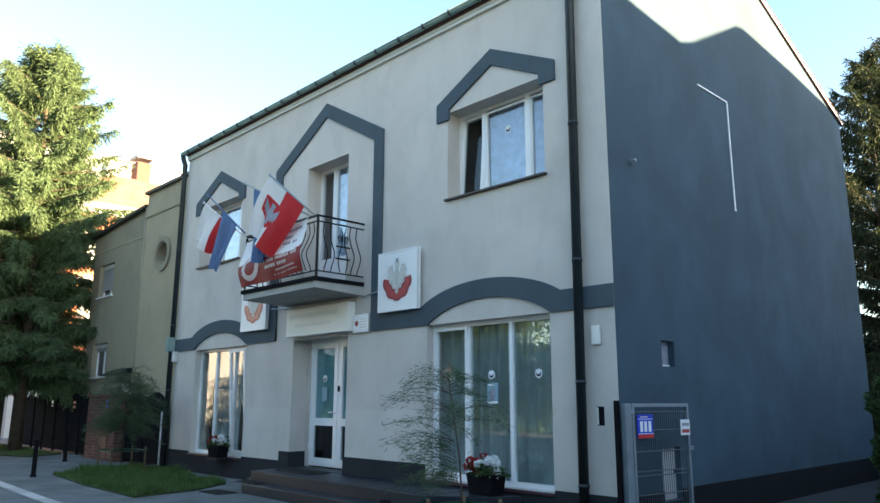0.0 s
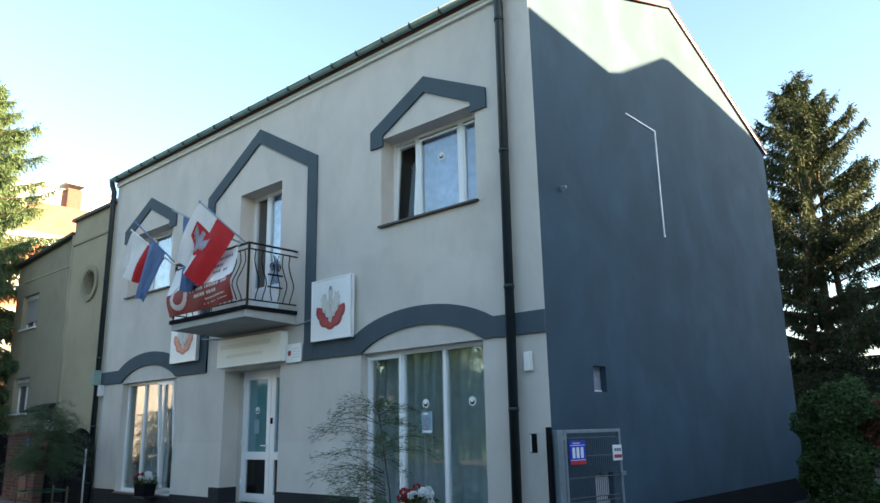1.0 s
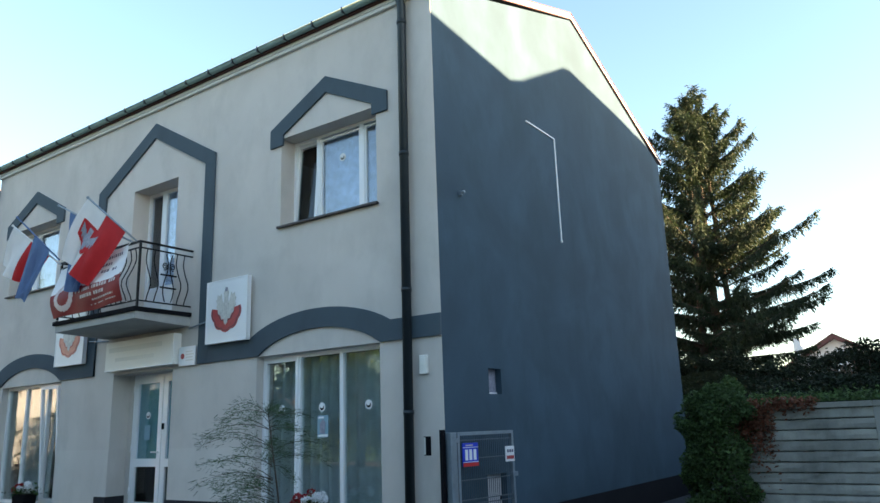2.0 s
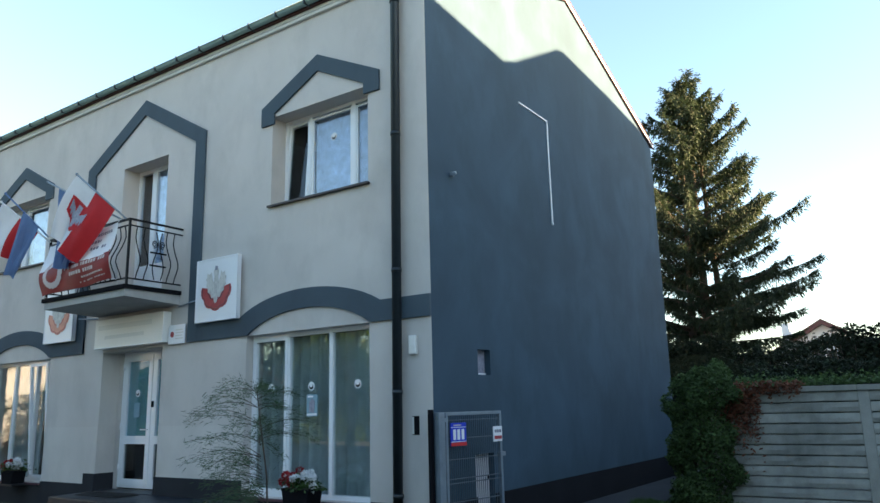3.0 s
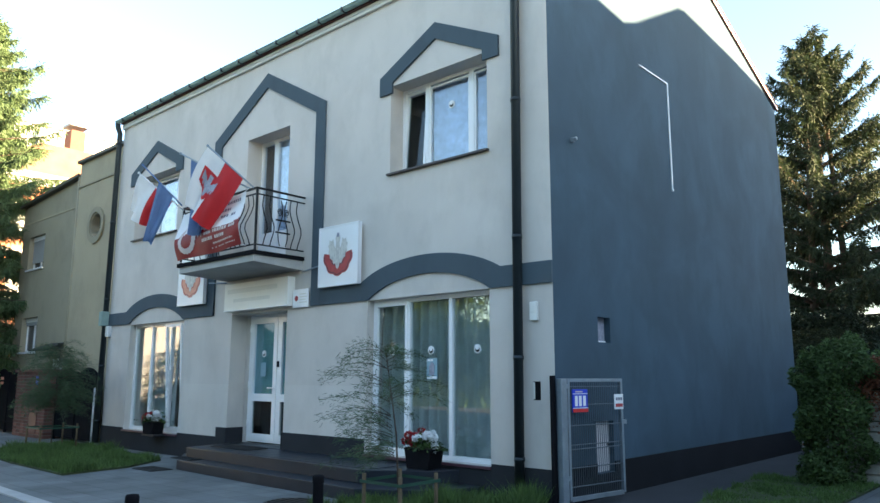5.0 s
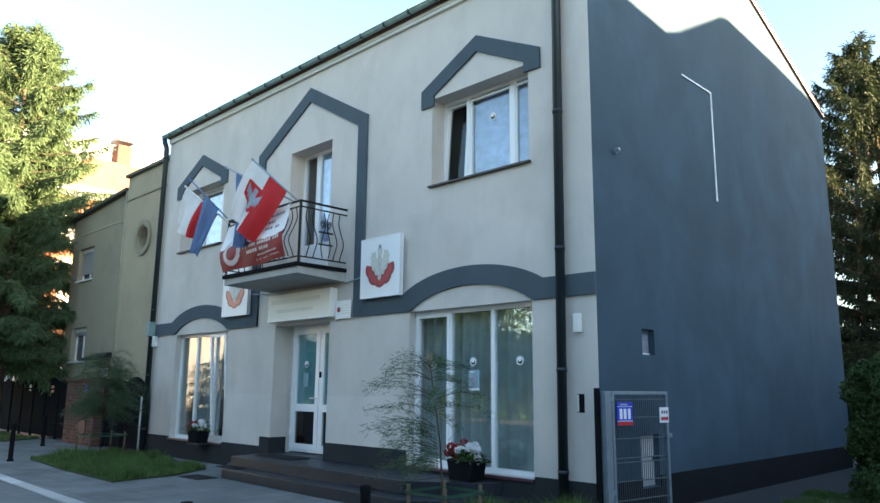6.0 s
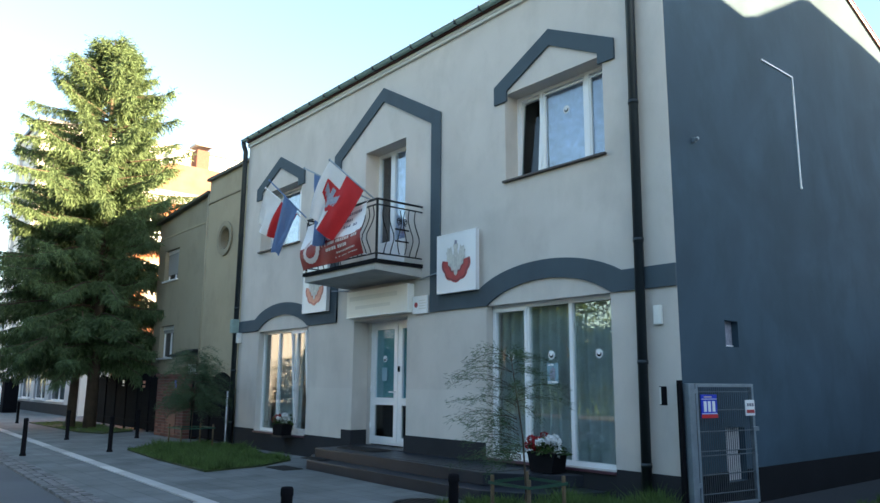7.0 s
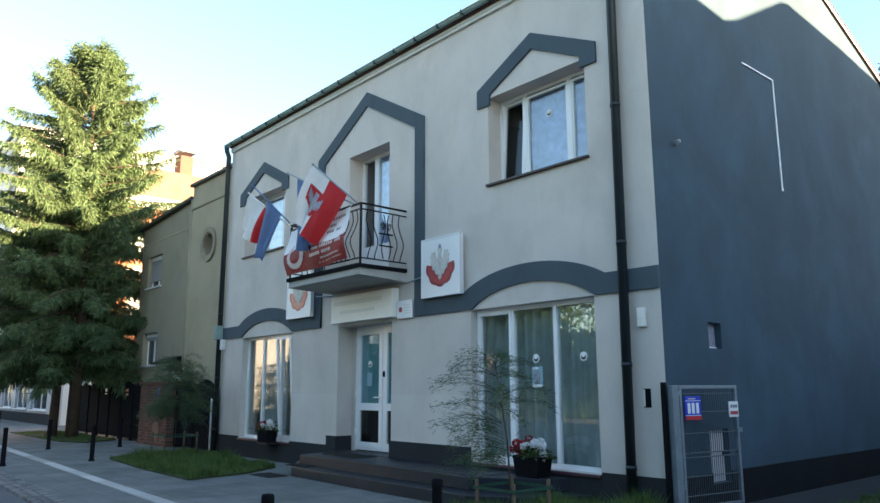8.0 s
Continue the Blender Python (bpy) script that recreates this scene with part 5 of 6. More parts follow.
# ---------------------------------------------------------------- conifers
def conifer(label, x, y, h, radius, seed, needles, stems, low, droop, whorl, twig, lean=0.0, shape=0.85, dense=1.0, gap=0.0, limb_up=0.3, full=0.0, hang=1.0, blade=0.05, uneven=(0.55, 1.28)):
    rng = random.Random(seed)
    t = thing("conifer", label, "tree", (x, y, 0))
    vs, fs = [], []
    limbs = bmesh.new()
    for si, (sx, sy, sh) in enumerate(stems):
        tr = bmesh.new()
        tube(tr, [(x + sx, y + sy, 0), (x + sx * 0.9, y + sy * 0.9, sh * 0.35), (x + sx * 0.6 + lean * 0.6, y + sy * 0.6, sh * 0.7), (x + sx * 0.5 + lean, y + sy * 0.5, sh)], 0.20 if si == 0 else 0.15, 10, 0.02)
        part("trunk", tr, M_BARK, t)
        z = low
        while z < sh * 0.985:
            s = z / sh
            nb = rng.randint(5, 7)
            a0 = rng.uniform(0, 6.28)
            for k in range(nb):
                if rng.random() < gap * min(1.0, 0.3 + 1.6 * s):
                    continue
                a = a0 + 2 * math.pi * k / nb + rng.uniform(-0.3, 0.3)
                prof = max(0.05, (1 - s)) ** shape
                low_cut = min(1.0, 0.78 + 0.6 * s)
                if full:
                    prof, low_cut = min(1.0, ((1 - s) / full) ** shape), min(1.0, 0.8 + 0.5 * s)
                L = radius * prof * low_cut * rng.uniform(*uneven) + 0.12
                ox, oy = x + sx * (1 - 0.5 * s) + lean * s, y + sy * (1 - 0.5 * s)
                n = 9
                pts = []
                bend = rng.uniform(0.7, 1.3)
                for q in range(n + 1):
                    u = q / n
                    pts.append(Vector((ox + math.cos(a) * L * u, oy + math.sin(a) * L * u, z + L * (limb_up * (0.4 + s) * u - droop * bend * (1 - 0.6 * s) * u * u + 0.22 * u ** 4))))
                tube(limbs, pts, 0.012 + 0.011 * L, 5, 0.005, caps=False)
                m = int(dense * (10 + 26 * L))
                for _ in range(m):
                    u = 0.12 + 0.88 * rng.random() ** 0.75
                    i0 = min(int(u * n), n - 1)
                    p = pts[i0].lerp(pts[i0 + 1], u * n - i0)
                    out = (pts[min(i0 + 1, n)] - pts[i0]).normalized()
                    side = out.cross(Vector((0, 0, 1))).normalized() * rng.choice((-1, 1))
                    d = (out * rng.uniform(0.2, 0.9) + side * rng.uniform(0.1, 1.0) + Vector((0, 0, -rng.uniform(0.0, 1.0) * (0.5 + droop) * hang))).normalized()
                    l = twig * rng.uniform(0.5, 1.25) * (0.55 + 0.6 * (1 - u))
                    # a twig: three needle blades in a fan along it
                    for b in range(4):
                        c = p + d * (l * b / 4)
                        e = (d + Vector((rng.gauss(0, 0.35), rng.gauss(0, 0.35), rng.gauss(0, 0.25) - 0.1))).normalized()
                        w = e.cross(Vector((rng.gauss(0, 1), rng.gauss(0, 1), rng.gauss(0, 1)))).normalized()
                        ln, wd = l * rng.uniform(0.35, 0.6), twig * blade
                        i = len(vs)
                        vs += [tuple(c - w * wd * 0.5), tuple(c + e * ln * 0.5 - w * wd), tuple(c + e * ln), tuple(c + e * ln * 0.5 + w * wd)]
                        fs.append((i, i + 1, i + 2, i + 3))
            z += whorl * rng.uniform(0.7, 1.3) * (1.15 - 0.5 * s)
    part("branchwork", limbs, M_BARK, t)
    quads_object("needles", vs, fs, needles, t)
    return t


conifer("tall light-green conifer with drooping branches and dark lower crown", -20.2, -1.0, 13.4, 3.05, 11, M_NEEDLE_L, [(0.0, 0.0, 13.4), (-0.45, -0.45, 9.0)], 2.2, 0.66, 0.31, 0.52, lean=-1.05, shape=0.60, dense=4.3, gap=0.20, full=0.46, hang=2.0, blade=0.026, uneven=(0.66, 1.12))
conifer("tall dark spruce with upswept ragged limbs behind the house", -0.95, 16.5, 12.0, 3.95, 12, M_NEEDLE_D, [(0.0, 0.0, 12.0), (0.45, 0.3, 11.8), (-0.45, -0.3, 11.7)], 0.8, 0.42, 0.64, 0.40, shape=0.76, dense=3.8, gap=0.40, limb_up=0.54, hang=2.2, blade=0.045)


# ---------------------------------------------------------------- concrete wall with climbing vine
def concrete_wall():
    w = thing("garden_wall", "weathered precast concrete panel wall with rough courses", "wall", (4, 4.6, 0), kind="structure")
    n = 11
    hh = 1.62 / n
    for seg in range(4):
        xa = 2.05 + seg * 2.0
        part("post", boxed(xa - 0.07, xa + 0.07, 4.53, 4.69, 0, 1.62, bevel=0.01), M_CONCRETE, w)
        for i in range(n):
            bm = bmesh.new()
            nx = 20
            z0, z1 = i * hh + 0.004, (i + 1) * hh - 0.004
            x0, x1 = xa + 0.072, xa + 1.928
            rows = []
            for k in range(nx + 1):
                x = x0 + (x1 - x0) * k / nx
                j = 0.02 * noise.noise(Vector((x * 3, i * 7.7, 1)))
                q = 0.012 * noise.noise(Vector((x * 9, i * 3.1, 5)))
                wob = 0.010 * noise.noise(Vector((x * 6, i * 5.3, 9)))
                za, zb = z0, z1
                z0, z1 = za + max(0.0, wob), zb - max(0.0, -wob)
                rows.append([bm.verts.new(v) for v in ((x, 4.60, z0), (x, 4.556 + j * 0.5, z0 + 0.003), (x, 4.545 + j * 0.5 + q, z0 + 0.012), (x, 4.54 + q - j, (z0 + z1) / 2), (x, 4.546 + j * 0.5, z1 - 0.012), (x, 4.558 + q, z1 - 0.003), (x, 4.60, z1), (x, 4.66, z1), (x, 4.66, z0))])
                z0, z1 = za, zb
            for a, b in zip(rows, rows[1:]):
                for k in range(9):
                    bm.faces.new((a[k], b[k], b[(k + 1) % 9], a[(k + 1) % 9]))
            bm.faces.new(rows[0])
            bm.faces.new(rows[-1])
            part("panel", bm, M_CONCRETE, w)
        part("coping", boxed(xa - 0.07, xa + 1.93, 4.50, 4.72, 1.622, 1.70, bevel=0.012), M_CONCRETE, w)


concrete_wall()


def vine():
    rng = random.Random(4)
    t = thing("climbing_vine", "dense green climbing vine with reddened shoots over the wall end", "vine", (2.0, 4.2, 0))
    def lump():
        while True:
            x, y, z = rng.uniform(1.36, 2.8), rng.uniform(3.6, 5.8), rng.uniform(0.0, 2.3)
            r = noise.noise(Vector((x * 2.6, y * 2.6, z * 2.6))) * 0.36
            d = ((x - 1.80 - 0.12 * z) / (0.46 + r)) ** 2 + ((y - 4.55) / (0.72 + r)) ** 2 + (max(0, z - 1.6) / (0.42 + r * 0.6)) ** 2
            if 0.45 < d < 1.0:
                return (x, y, z)
    v, f = leaf_cloud(34000, lump, 0.031, rng)
    quads_object("leaves", v, f, M_VINE, t)
    def red():
        x = rng.choice((rng.gauss(2.42, 0.13), rng.gauss(2.5, 0.25), rng.uniform(2.3, 3.3)))
        z = 1.72 - abs(rng.gauss(0, 0.40)) * (1.0 if x < 2.7 else 0.18) + 0.08 * rng.random()
        return (x + rng.gauss(0, 0.03), 4.46 + rng.uniform(-0.10, 0.08) - 0.25 * max(0, 2.6 - x), max(0.2, z))
    v, f = leaf_cloud(2400, red, 0.032, rng)
    quads_object("red_leaves", v, f, M_LEAF_RED, t)
    top = lambda: (rng.uniform(2.3, 8.5), rng.gauss(4.72, 0.16), 1.72 + abs(rng.gauss(0, 0.07)))
    v, f = leaf_cloud(5200, top, 0.034, rng)
    quads_object("top_leaves", v, f, M_VINE, t)
    st = bmesh.new()
    for k in range(14):
        a, b = rng.uniform(1.75, 1.95), rng.uniform(4.4, 4.7)
        tube(st, [(a, b, 0), (a + rng.gauss(0, 0.07), b + rng.gauss(0, 0.07), 0.7), (a + rng.gauss(0, 0.1), b, 1.5)], 0.015, 5, 0.006)
    part("stem", st, M_BARK, t)


vine()


def hedge(name, label, x0, x1, y0, y1, z1, count, size, seed, material, bumps=0.5):
    """A thick hedge of leaves round a twiggy middle."""
    rng = random.Random(seed)
    t = thing(name, label, "hedge", ((x0 + x1) / 2, (y0 + y1) / 2, 0), kind="stuff")
    def top(x, y):
        return z1 * (1 + bumps * noise.noise(Vector((x * 0.35, y * 0.5, seed))) + 0.12 * noise.noise(Vector((x * 1.7, y * 1.7, seed))))
    def pl():
        x, y = rng.uniform(x0, x1), rng.uniform(y0, y1)
        tz = top(x, y)
        if rng.random() < 0.45:
            return (x, y, tz - abs(rng.gauss(0, 0.12)))
        y = rng.choice((y0, y1)) + rng.gauss(0, 0.15) if rng.random() < 0.75 else y
        return (x, y, rng.uniform(0.0, tz))
    v, f = leaf_cloud(count, pl, size, rng)
    quads_object("leaves", v, f, material, t)
    st = bmesh.new()
    n = int((x1 - x0) * 1.5)
    for k in range(n):
        x, y = rng.uniform(x0, x1), rng.uniform(y0 + 0.3, y1 - 0.3)
        for _ in range(3):
            tube(st, [(x, y, 0), (x + rng.gauss(0, 0.3), y + rng.gauss(0, 0.2), top(x, y) * 0.9)], 0.04, 5, 0.01)
    part("stems", st, M_BARK, t)
    # solid dark core that stands in for the shade deep in the hedge
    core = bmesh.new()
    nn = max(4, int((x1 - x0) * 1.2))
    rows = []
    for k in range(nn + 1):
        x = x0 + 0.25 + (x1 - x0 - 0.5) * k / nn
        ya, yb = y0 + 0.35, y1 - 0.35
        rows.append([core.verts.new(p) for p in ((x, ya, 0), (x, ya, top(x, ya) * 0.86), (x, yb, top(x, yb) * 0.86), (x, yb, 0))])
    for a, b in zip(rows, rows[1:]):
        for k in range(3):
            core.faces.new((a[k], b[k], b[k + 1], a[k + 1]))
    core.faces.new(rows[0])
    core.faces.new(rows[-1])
    part("shade_core", core, M_LEAF_D, t)


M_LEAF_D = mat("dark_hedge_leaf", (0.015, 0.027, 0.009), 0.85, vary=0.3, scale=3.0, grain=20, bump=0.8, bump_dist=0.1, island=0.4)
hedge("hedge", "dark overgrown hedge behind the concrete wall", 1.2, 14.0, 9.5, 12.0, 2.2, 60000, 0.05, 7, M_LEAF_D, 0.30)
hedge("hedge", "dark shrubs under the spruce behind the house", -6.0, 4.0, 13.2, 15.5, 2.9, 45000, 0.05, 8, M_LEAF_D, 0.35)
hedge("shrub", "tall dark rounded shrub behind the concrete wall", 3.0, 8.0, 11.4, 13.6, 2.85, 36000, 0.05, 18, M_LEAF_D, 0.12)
hedge("hedge", "clipped green street hedge further along", -52.0, -36.0, -4.6, -2.8, 1.3, 9000, 0.10, 9, M_LEAF, 0.08)


# path asphalt darker than the street's: the passage shade is in its colour
sp = part("side_path", boxed(0.021, 2.0, 0.6, 9.4, -0.02, 0.008), mat("shaded_asphalt", (0.028, 0.031, 0.035), 0.9, vary=0.3, scale=1.2, grain=110, bump=0.5))
tagged(sp, "worn asphalt path along the blue gable, coloured dark for shade", "path", kind="structure")


# ---------------------------------------------------------------- beige neighbour
def simple_window(parent, x0, x1, z0, z1, y, shutter=0.0, frame_t=0.05, axis="y"):
    """A window in an opening: frame with a middle post, panes, a sill and a half-lowered shutter. axis x: it looks along +x."""
    m = Matrix.Identity(4) if axis == "y" else Matrix.Rotation(math.pi / 2, 4, "Z")
    def put(nm, bm, material, par):
        bmesh.ops.transform(bm, matrix=m, verts=bm.verts)
        return part(nm, bm, material, par)
    w = put("window", frame_mesh(x0, x1, z0, z1, y, [((x0 + x1) / 2, 0.06)], t=frame_t), M_PVC, parent)
    for a, b in ((x0 + frame_t, (x0 + x1) / 2 - 0.045), ((x0 + x1) / 2 + 0.045, x1 - frame_t)):
        put("pane", boxed(a, b, y + 0.03, y + 0.042, z0 + frame_t, z1 - frame_t), M_DARKGLASS, w)
    if shutter:
        put("shutter", boxed(x0 + 0.01, x1 - 0.01, y - 0.03, y - 0.008, z1 - shutter, z1 - 0.12), M_SHUTTER, w)
        put("shutter_case", boxed(x0 + 0.01, x1 - 0.01, y - 0.05, y - 0.008, z1 - 0.118, z1 - 0.005), M_PVC, w)
    put("window_sill", boxed(x0 - 0.05, x1 + 0.05, y - 0.2, y + 0.01, z0 - 0.05, z0 - 0.004, bevel=0.006), M_PVC, w)
    return w


def neighbour():
    n = thing("neighbour_house", "old beige rendered house with stained walls and round window", "house", (-15.5, 4, 0))
    x1 = W0 - 0.16
    # taller wing beside the grey house, with a round window
    hole = (-14.15, -13.45, 4.93, 5.63)
    part("wing_wall", pierced(-15.05, x1, 0.0, 7.12, 0.32, 0.7, [hole]), M_BEIGE, n, "beige stained render wing")
    part("wing_block", boxed(-15.05, x1, 0.95, 9.0, 0.0, 7.10), M_BEIGE, n)
    ring = bmesh.new()
    cx, cz = -13.8, 5.28
    for r0, r1, y0, y1 in ((0.34, 0.47, 0.27, 0.319), (0.30, 0.345, 0.30, 0.6)):
        k = 28
        vs = [[ring.verts.new((cx + r * math.cos(2 * math.pi * i / k), y, cz + r * math.sin(2 * math.pi * i / k))) for i in range(k)] for r, y in ((r0, y0), (r1, y0), (r1, y1), (r0, y1))]
        for a in range(4):
            for i in range(k):
                ring.faces.new((vs[a][i], vs[a][(i + 1) % k], vs[(a + 1) % 4][(i + 1) % k], vs[(a + 1) % 4][i]))
    o = part("round_window", ring, M_BEIGE2, n, "round window with moulded ring")
    disc(cx, 0.56, cz, 0.36, M_DARKGLASS, o, "pane")
    part("glazing_bar", boxed(cx - 0.02, cx + 0.02, 0.52, 0.55, cz - 0.33, cz + 0.33), M_STAKE, o)
    part("glazing_bar", boxed(cx - 0.33, cx + 0.33, 0.52, 0.55, cz - 0.02, cz + 0.02), M_STAKE, o)
    # corner infill of the square hole round the ring
    k = 28
    cor = bmesh.new()
    for qx, qz in ((1, 1), (-1, 1), (-1, -1), (1, -1)):
        pts = [(cx + qx * 0.35, cz + qz * 0.35)] + [(cx + qx * 0.345 * math.cos(a), cz + qz * 0.345 * math.sin(a)) for a in (math.pi / 2 * i / 7 for i in range(8))]
        prism(cor, pts, "y", 0.322, 0.6)
    part("ring_infill", cor, M_BEIGE, o)
    part("parapet_cap", boxed(-15.10, x1 + 0.02, 0.22, 0.75, 7.12, 7.20, bevel=0.01), M_ROOF, n)
    part("cornice_line", boxed(-15.07, x1, 0.29, 0.32, 6.45, 6.50), M_BEIGE2, n)
    # lower wing with windows
    ops = [(-18.55, -17.38, 4.58, 5.56), (-18.55, -17.38, 2.18, 3.16)]
    part("low_wall", pierced(-19.15, -15.07, 0.0, 6.28, 0.40, 0.75, ops), M_BEIGE2, n, "olive beige stained render wall")
    part("low_gable", prismed([(-19.15, 6.28), (-15.07, 6.28), (-15.07, 6.78), (-19.15, 6.51)], "y", 0.40, 0.75), M_BEIGE2, n)
    part("low_block", boxed(-19.15, -15.07, 0.752, 9.0, 0.0, 6.25), M_BEIGE2, n)
    part("roof_edge", prismed([(-19.25, 6.51), (-15.07, 6.785), (-15.07, 6.86), (-19.25, 6.59)], "y", 0.25, 9.0), M_ROOF, n)
    part("string_line", boxed(-19.15, -15.07, 0.385, 0.40, 5.98, 6.02), M_BEIGE, n)
    for a, b, c, d in ops:
        simple_window(n, a, b, c, d, 0.55, 0.78 if c > 3 else 0.22)
    part("rain_pipe", tubed([(-15.12, 0.34, 6.8), (-15.12, 0.34, 0.3)], 0.05, 8), M_BEIGE2, n)
    cn = part("canopy", prismed([(0.40, 2.30), (-0.15, 2.14), (-0.15, 2.19), (0.40, 2.38)], "x", -16.25, -15.15), M_EDGE, n, "small dark door canopy")
    part("canopy_riser", boxed(-15.45, -15.15, 0.15, 0.40, 2.2, 2.34), M_ROOF, cn)
    part("house_door", boxed(-15.95, -15.25, 0.36, 0.40, 0.1, 1.95, bevel=0.01), M_PVC, n)
    # chimney stack of the beige house with pots
    c = part("chimney", boxed(-13.1, -12.5, 2.6, 3.1, 7.1, 7.75, bevel=0.01), M_ORANGE, n)
    part("chimney_pot", tubed([(-12.8, 2.85, 7.75), (-12.8, 2.85, 8.05)], 0.1, 8), M_ORANGE, c)


neighbour()


def arch_gate():
    g = thing("dark_fence_gate", "dark sheet-metal double gate with arched top", "gate", (-19, 0, 0))
    for i in range(6):
        x0 = -23.1 + i * 1.08
        n = 10
        poly = [(x0 + 0.02, 0.06), (x0 + 1.06, 0.06)] + [(x0 + 1.06 - 1.04 * k / n, 1.50 + 0.20 * math.sin(math.pi * k / n)) for k in range(n + 1)]
        part("panel", prismed(poly, "y", -0.06, -0.03), M_BLACK, g)
        part("stile", boxed(x0 - 0.03, x0 + 0.02, -0.09, -0.02, 0.0, 1.62, bevel=0.005), M_BLACK, g)
        for z in (0.25, 1.35):
            part("rail", boxed(x0 + 0.02, x0 + 1.05, -0.085, -0.06, z, z + 0.05), M_BLACK, g)
    part("notice", boxed(-18.35, -18.15, -0.075, -0.062, 1.28, 1.48), M_FADED, g)
    part("notice", boxed(-20.3, -20.15, -0.075, -0.062, 1.32, 1.5), M_SIGN, g)
    f = thing("dark_fence", "dark sheet-metal fence between pillar and grey house", "fence", (-13.2, 0, 0))
    for i in range(2):
        x0 = -14.38 + i * 1.14
        poly = [(x0 + 0.02, 0.06), (x0 + 1.12, 0.06)] + [(x0 + 1.12 - 1.10 * k / 10, 1.52 + 0.18 * math.sin(math.pi * k / 10)) for k in range(11)]
        part("panel", prismed(poly, "y", -0.06, -0.03), M_BLACK, f)
        part("stile", boxed(x0 - 0.03, x0 + 0.02, -0.09, -0.02, 0.0, 1.6, bevel=0.005), M_BLACK, f)
    w = thing("white_pipe", "thin white drain pipe beside the grey house", "pipe", (-12.2, -0.1, 0))
    part("pipe", tubed([(-12.12, -0.12, 0.0), (-12.12, -0.12, 1.25)], 0.022, 8), M_PVC, w)


arch_gate()


# ---------------------------------------------------------------- houses further along the street
def far_block(name, label, x0, x1, y0, y1, h, wall, floors, bays_front, bays_side, balcony=False):
    """A block whose front looks to -y and whose side looks to +x, with windows in openings of their own."""
    b = thing(name, label, "building", ((x0 + x1) / 2, (y0 + y1) / 2, 0))
    fh = h / floors
    def holes(u0, u1, n):
        out = []
        for f in range(floors):
            for i in range(n):
                c = u0 + (u1 - u0) * (i + 0.5) / n
                out.append((c - 0.6, c + 0.6, f * fh + 0.9, f * fh + min(2.35, fh - 0.4)))
        return out
    hf, hs = holes(x0, x1, bays_front), holes(y0 + 0.4, y1, bays_side)
    part("front_wall", pierced(x0, x1, 0, h, y0, y0 + 0.35, hf), wall, b)
    part("side_wall", pierced(y0 + 0.35, y1, 0, h, x1, x1 - 0.35, hs, axis="x"), wall, b)
    part("back_wall", boxed(x0, x1 - 0.36, y1 - 0.3, y1, 0, h), wall, b)
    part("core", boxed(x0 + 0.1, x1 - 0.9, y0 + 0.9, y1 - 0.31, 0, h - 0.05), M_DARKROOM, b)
    part("flat_roof", boxed(x0 - 0.15, x1 + 0.15, y0 - 0.15, y1 + 0.15, h, h + 0.22, bevel=0.02), M_ROOF, b)
    for a, c, d, e in hf:
        simple_window(b, a, c, d, e, y0 + 0.16)
    for a, c, d, e in hs:
        simple_window(b, a, c, d, e, -x1 + 0.16, axis="x")
    if balcony:
        for f in range(1, floors):
            for k in range(max(1, bays_side // 2)):
                c = y0 + 0.8 + 3.0 * k
                o = part("balcony", boxed(x1, x1 + 1.1, c, c + 2.4, f * fh + 0.15, f * fh + 0.3), M_SLAB, b)
                part("parapet", boxed(x1 + 1.02, x1 + 1.1, c, c + 2.4, f * fh + 0.3, f * fh + 1.2), M_GREYWALL, o)
                part("side_panel", boxed(x1, x1 + 1.02, c, c + 0.06, f * fh + 0.3, f * fh + 1.2), M_GREYWALL, o)
    return b


far_block("apartment_building", "tall white apartment block with grey balconies", -47.5, -41.0, 0.5, 14.0, 16.3, M_WHITEWALL, 6, 2, 4, True)


def orange_house():
    b = far_block("brick_house", "orange brick townhouse with brown tiled roof and chimney", -46.0, -31.0, 2.2, 13.0, 10.6, M_ORANGE, 3, 4, 3)
    rf = bmesh.new()
    prism(rf, [(2.0, 10.82), (13.2, 10.82), (10.5, 12.3), (4.7, 12.3)], "x", -45.0, -31.0)
    part("roof", rf, M_TILEROOF, b, "brown tiled hipped roof")
    part("cornice", boxed(-46.2, -30.75, 1.95, 2.2, 10.2, 10.6, bevel=0.03), M_WHITEWALL, b)
    part("cornice", boxed(-31.0, -30.75, 2.2, 13.2, 10.2, 10.6, bevel=0.03), M_WHITEWALL, b)
    for f in (3.4, 6.9):
        part("string_course", boxed(-31.0, -30.9, 2.2, 13.0, f, f + 0.25), M_WHITEWALL, b)
    c = part("chimney", boxed(-32.8, -32.0, 6.3, 7.0, 11.5, 13.6, bevel=0.02), M_BRICK, b, "tall brick chimney stack")
    part("chimney_cap", boxed(-32.9, -31.9, 6.2, 7.1, 13.8, 13.92, bevel=0.01), M_SLAB, c)
    part("stack_block", boxed(-33.4, -32.5, 5.0, 5.8, 12.2, 13.4), M_WHITEWALL, b)


orange_house()


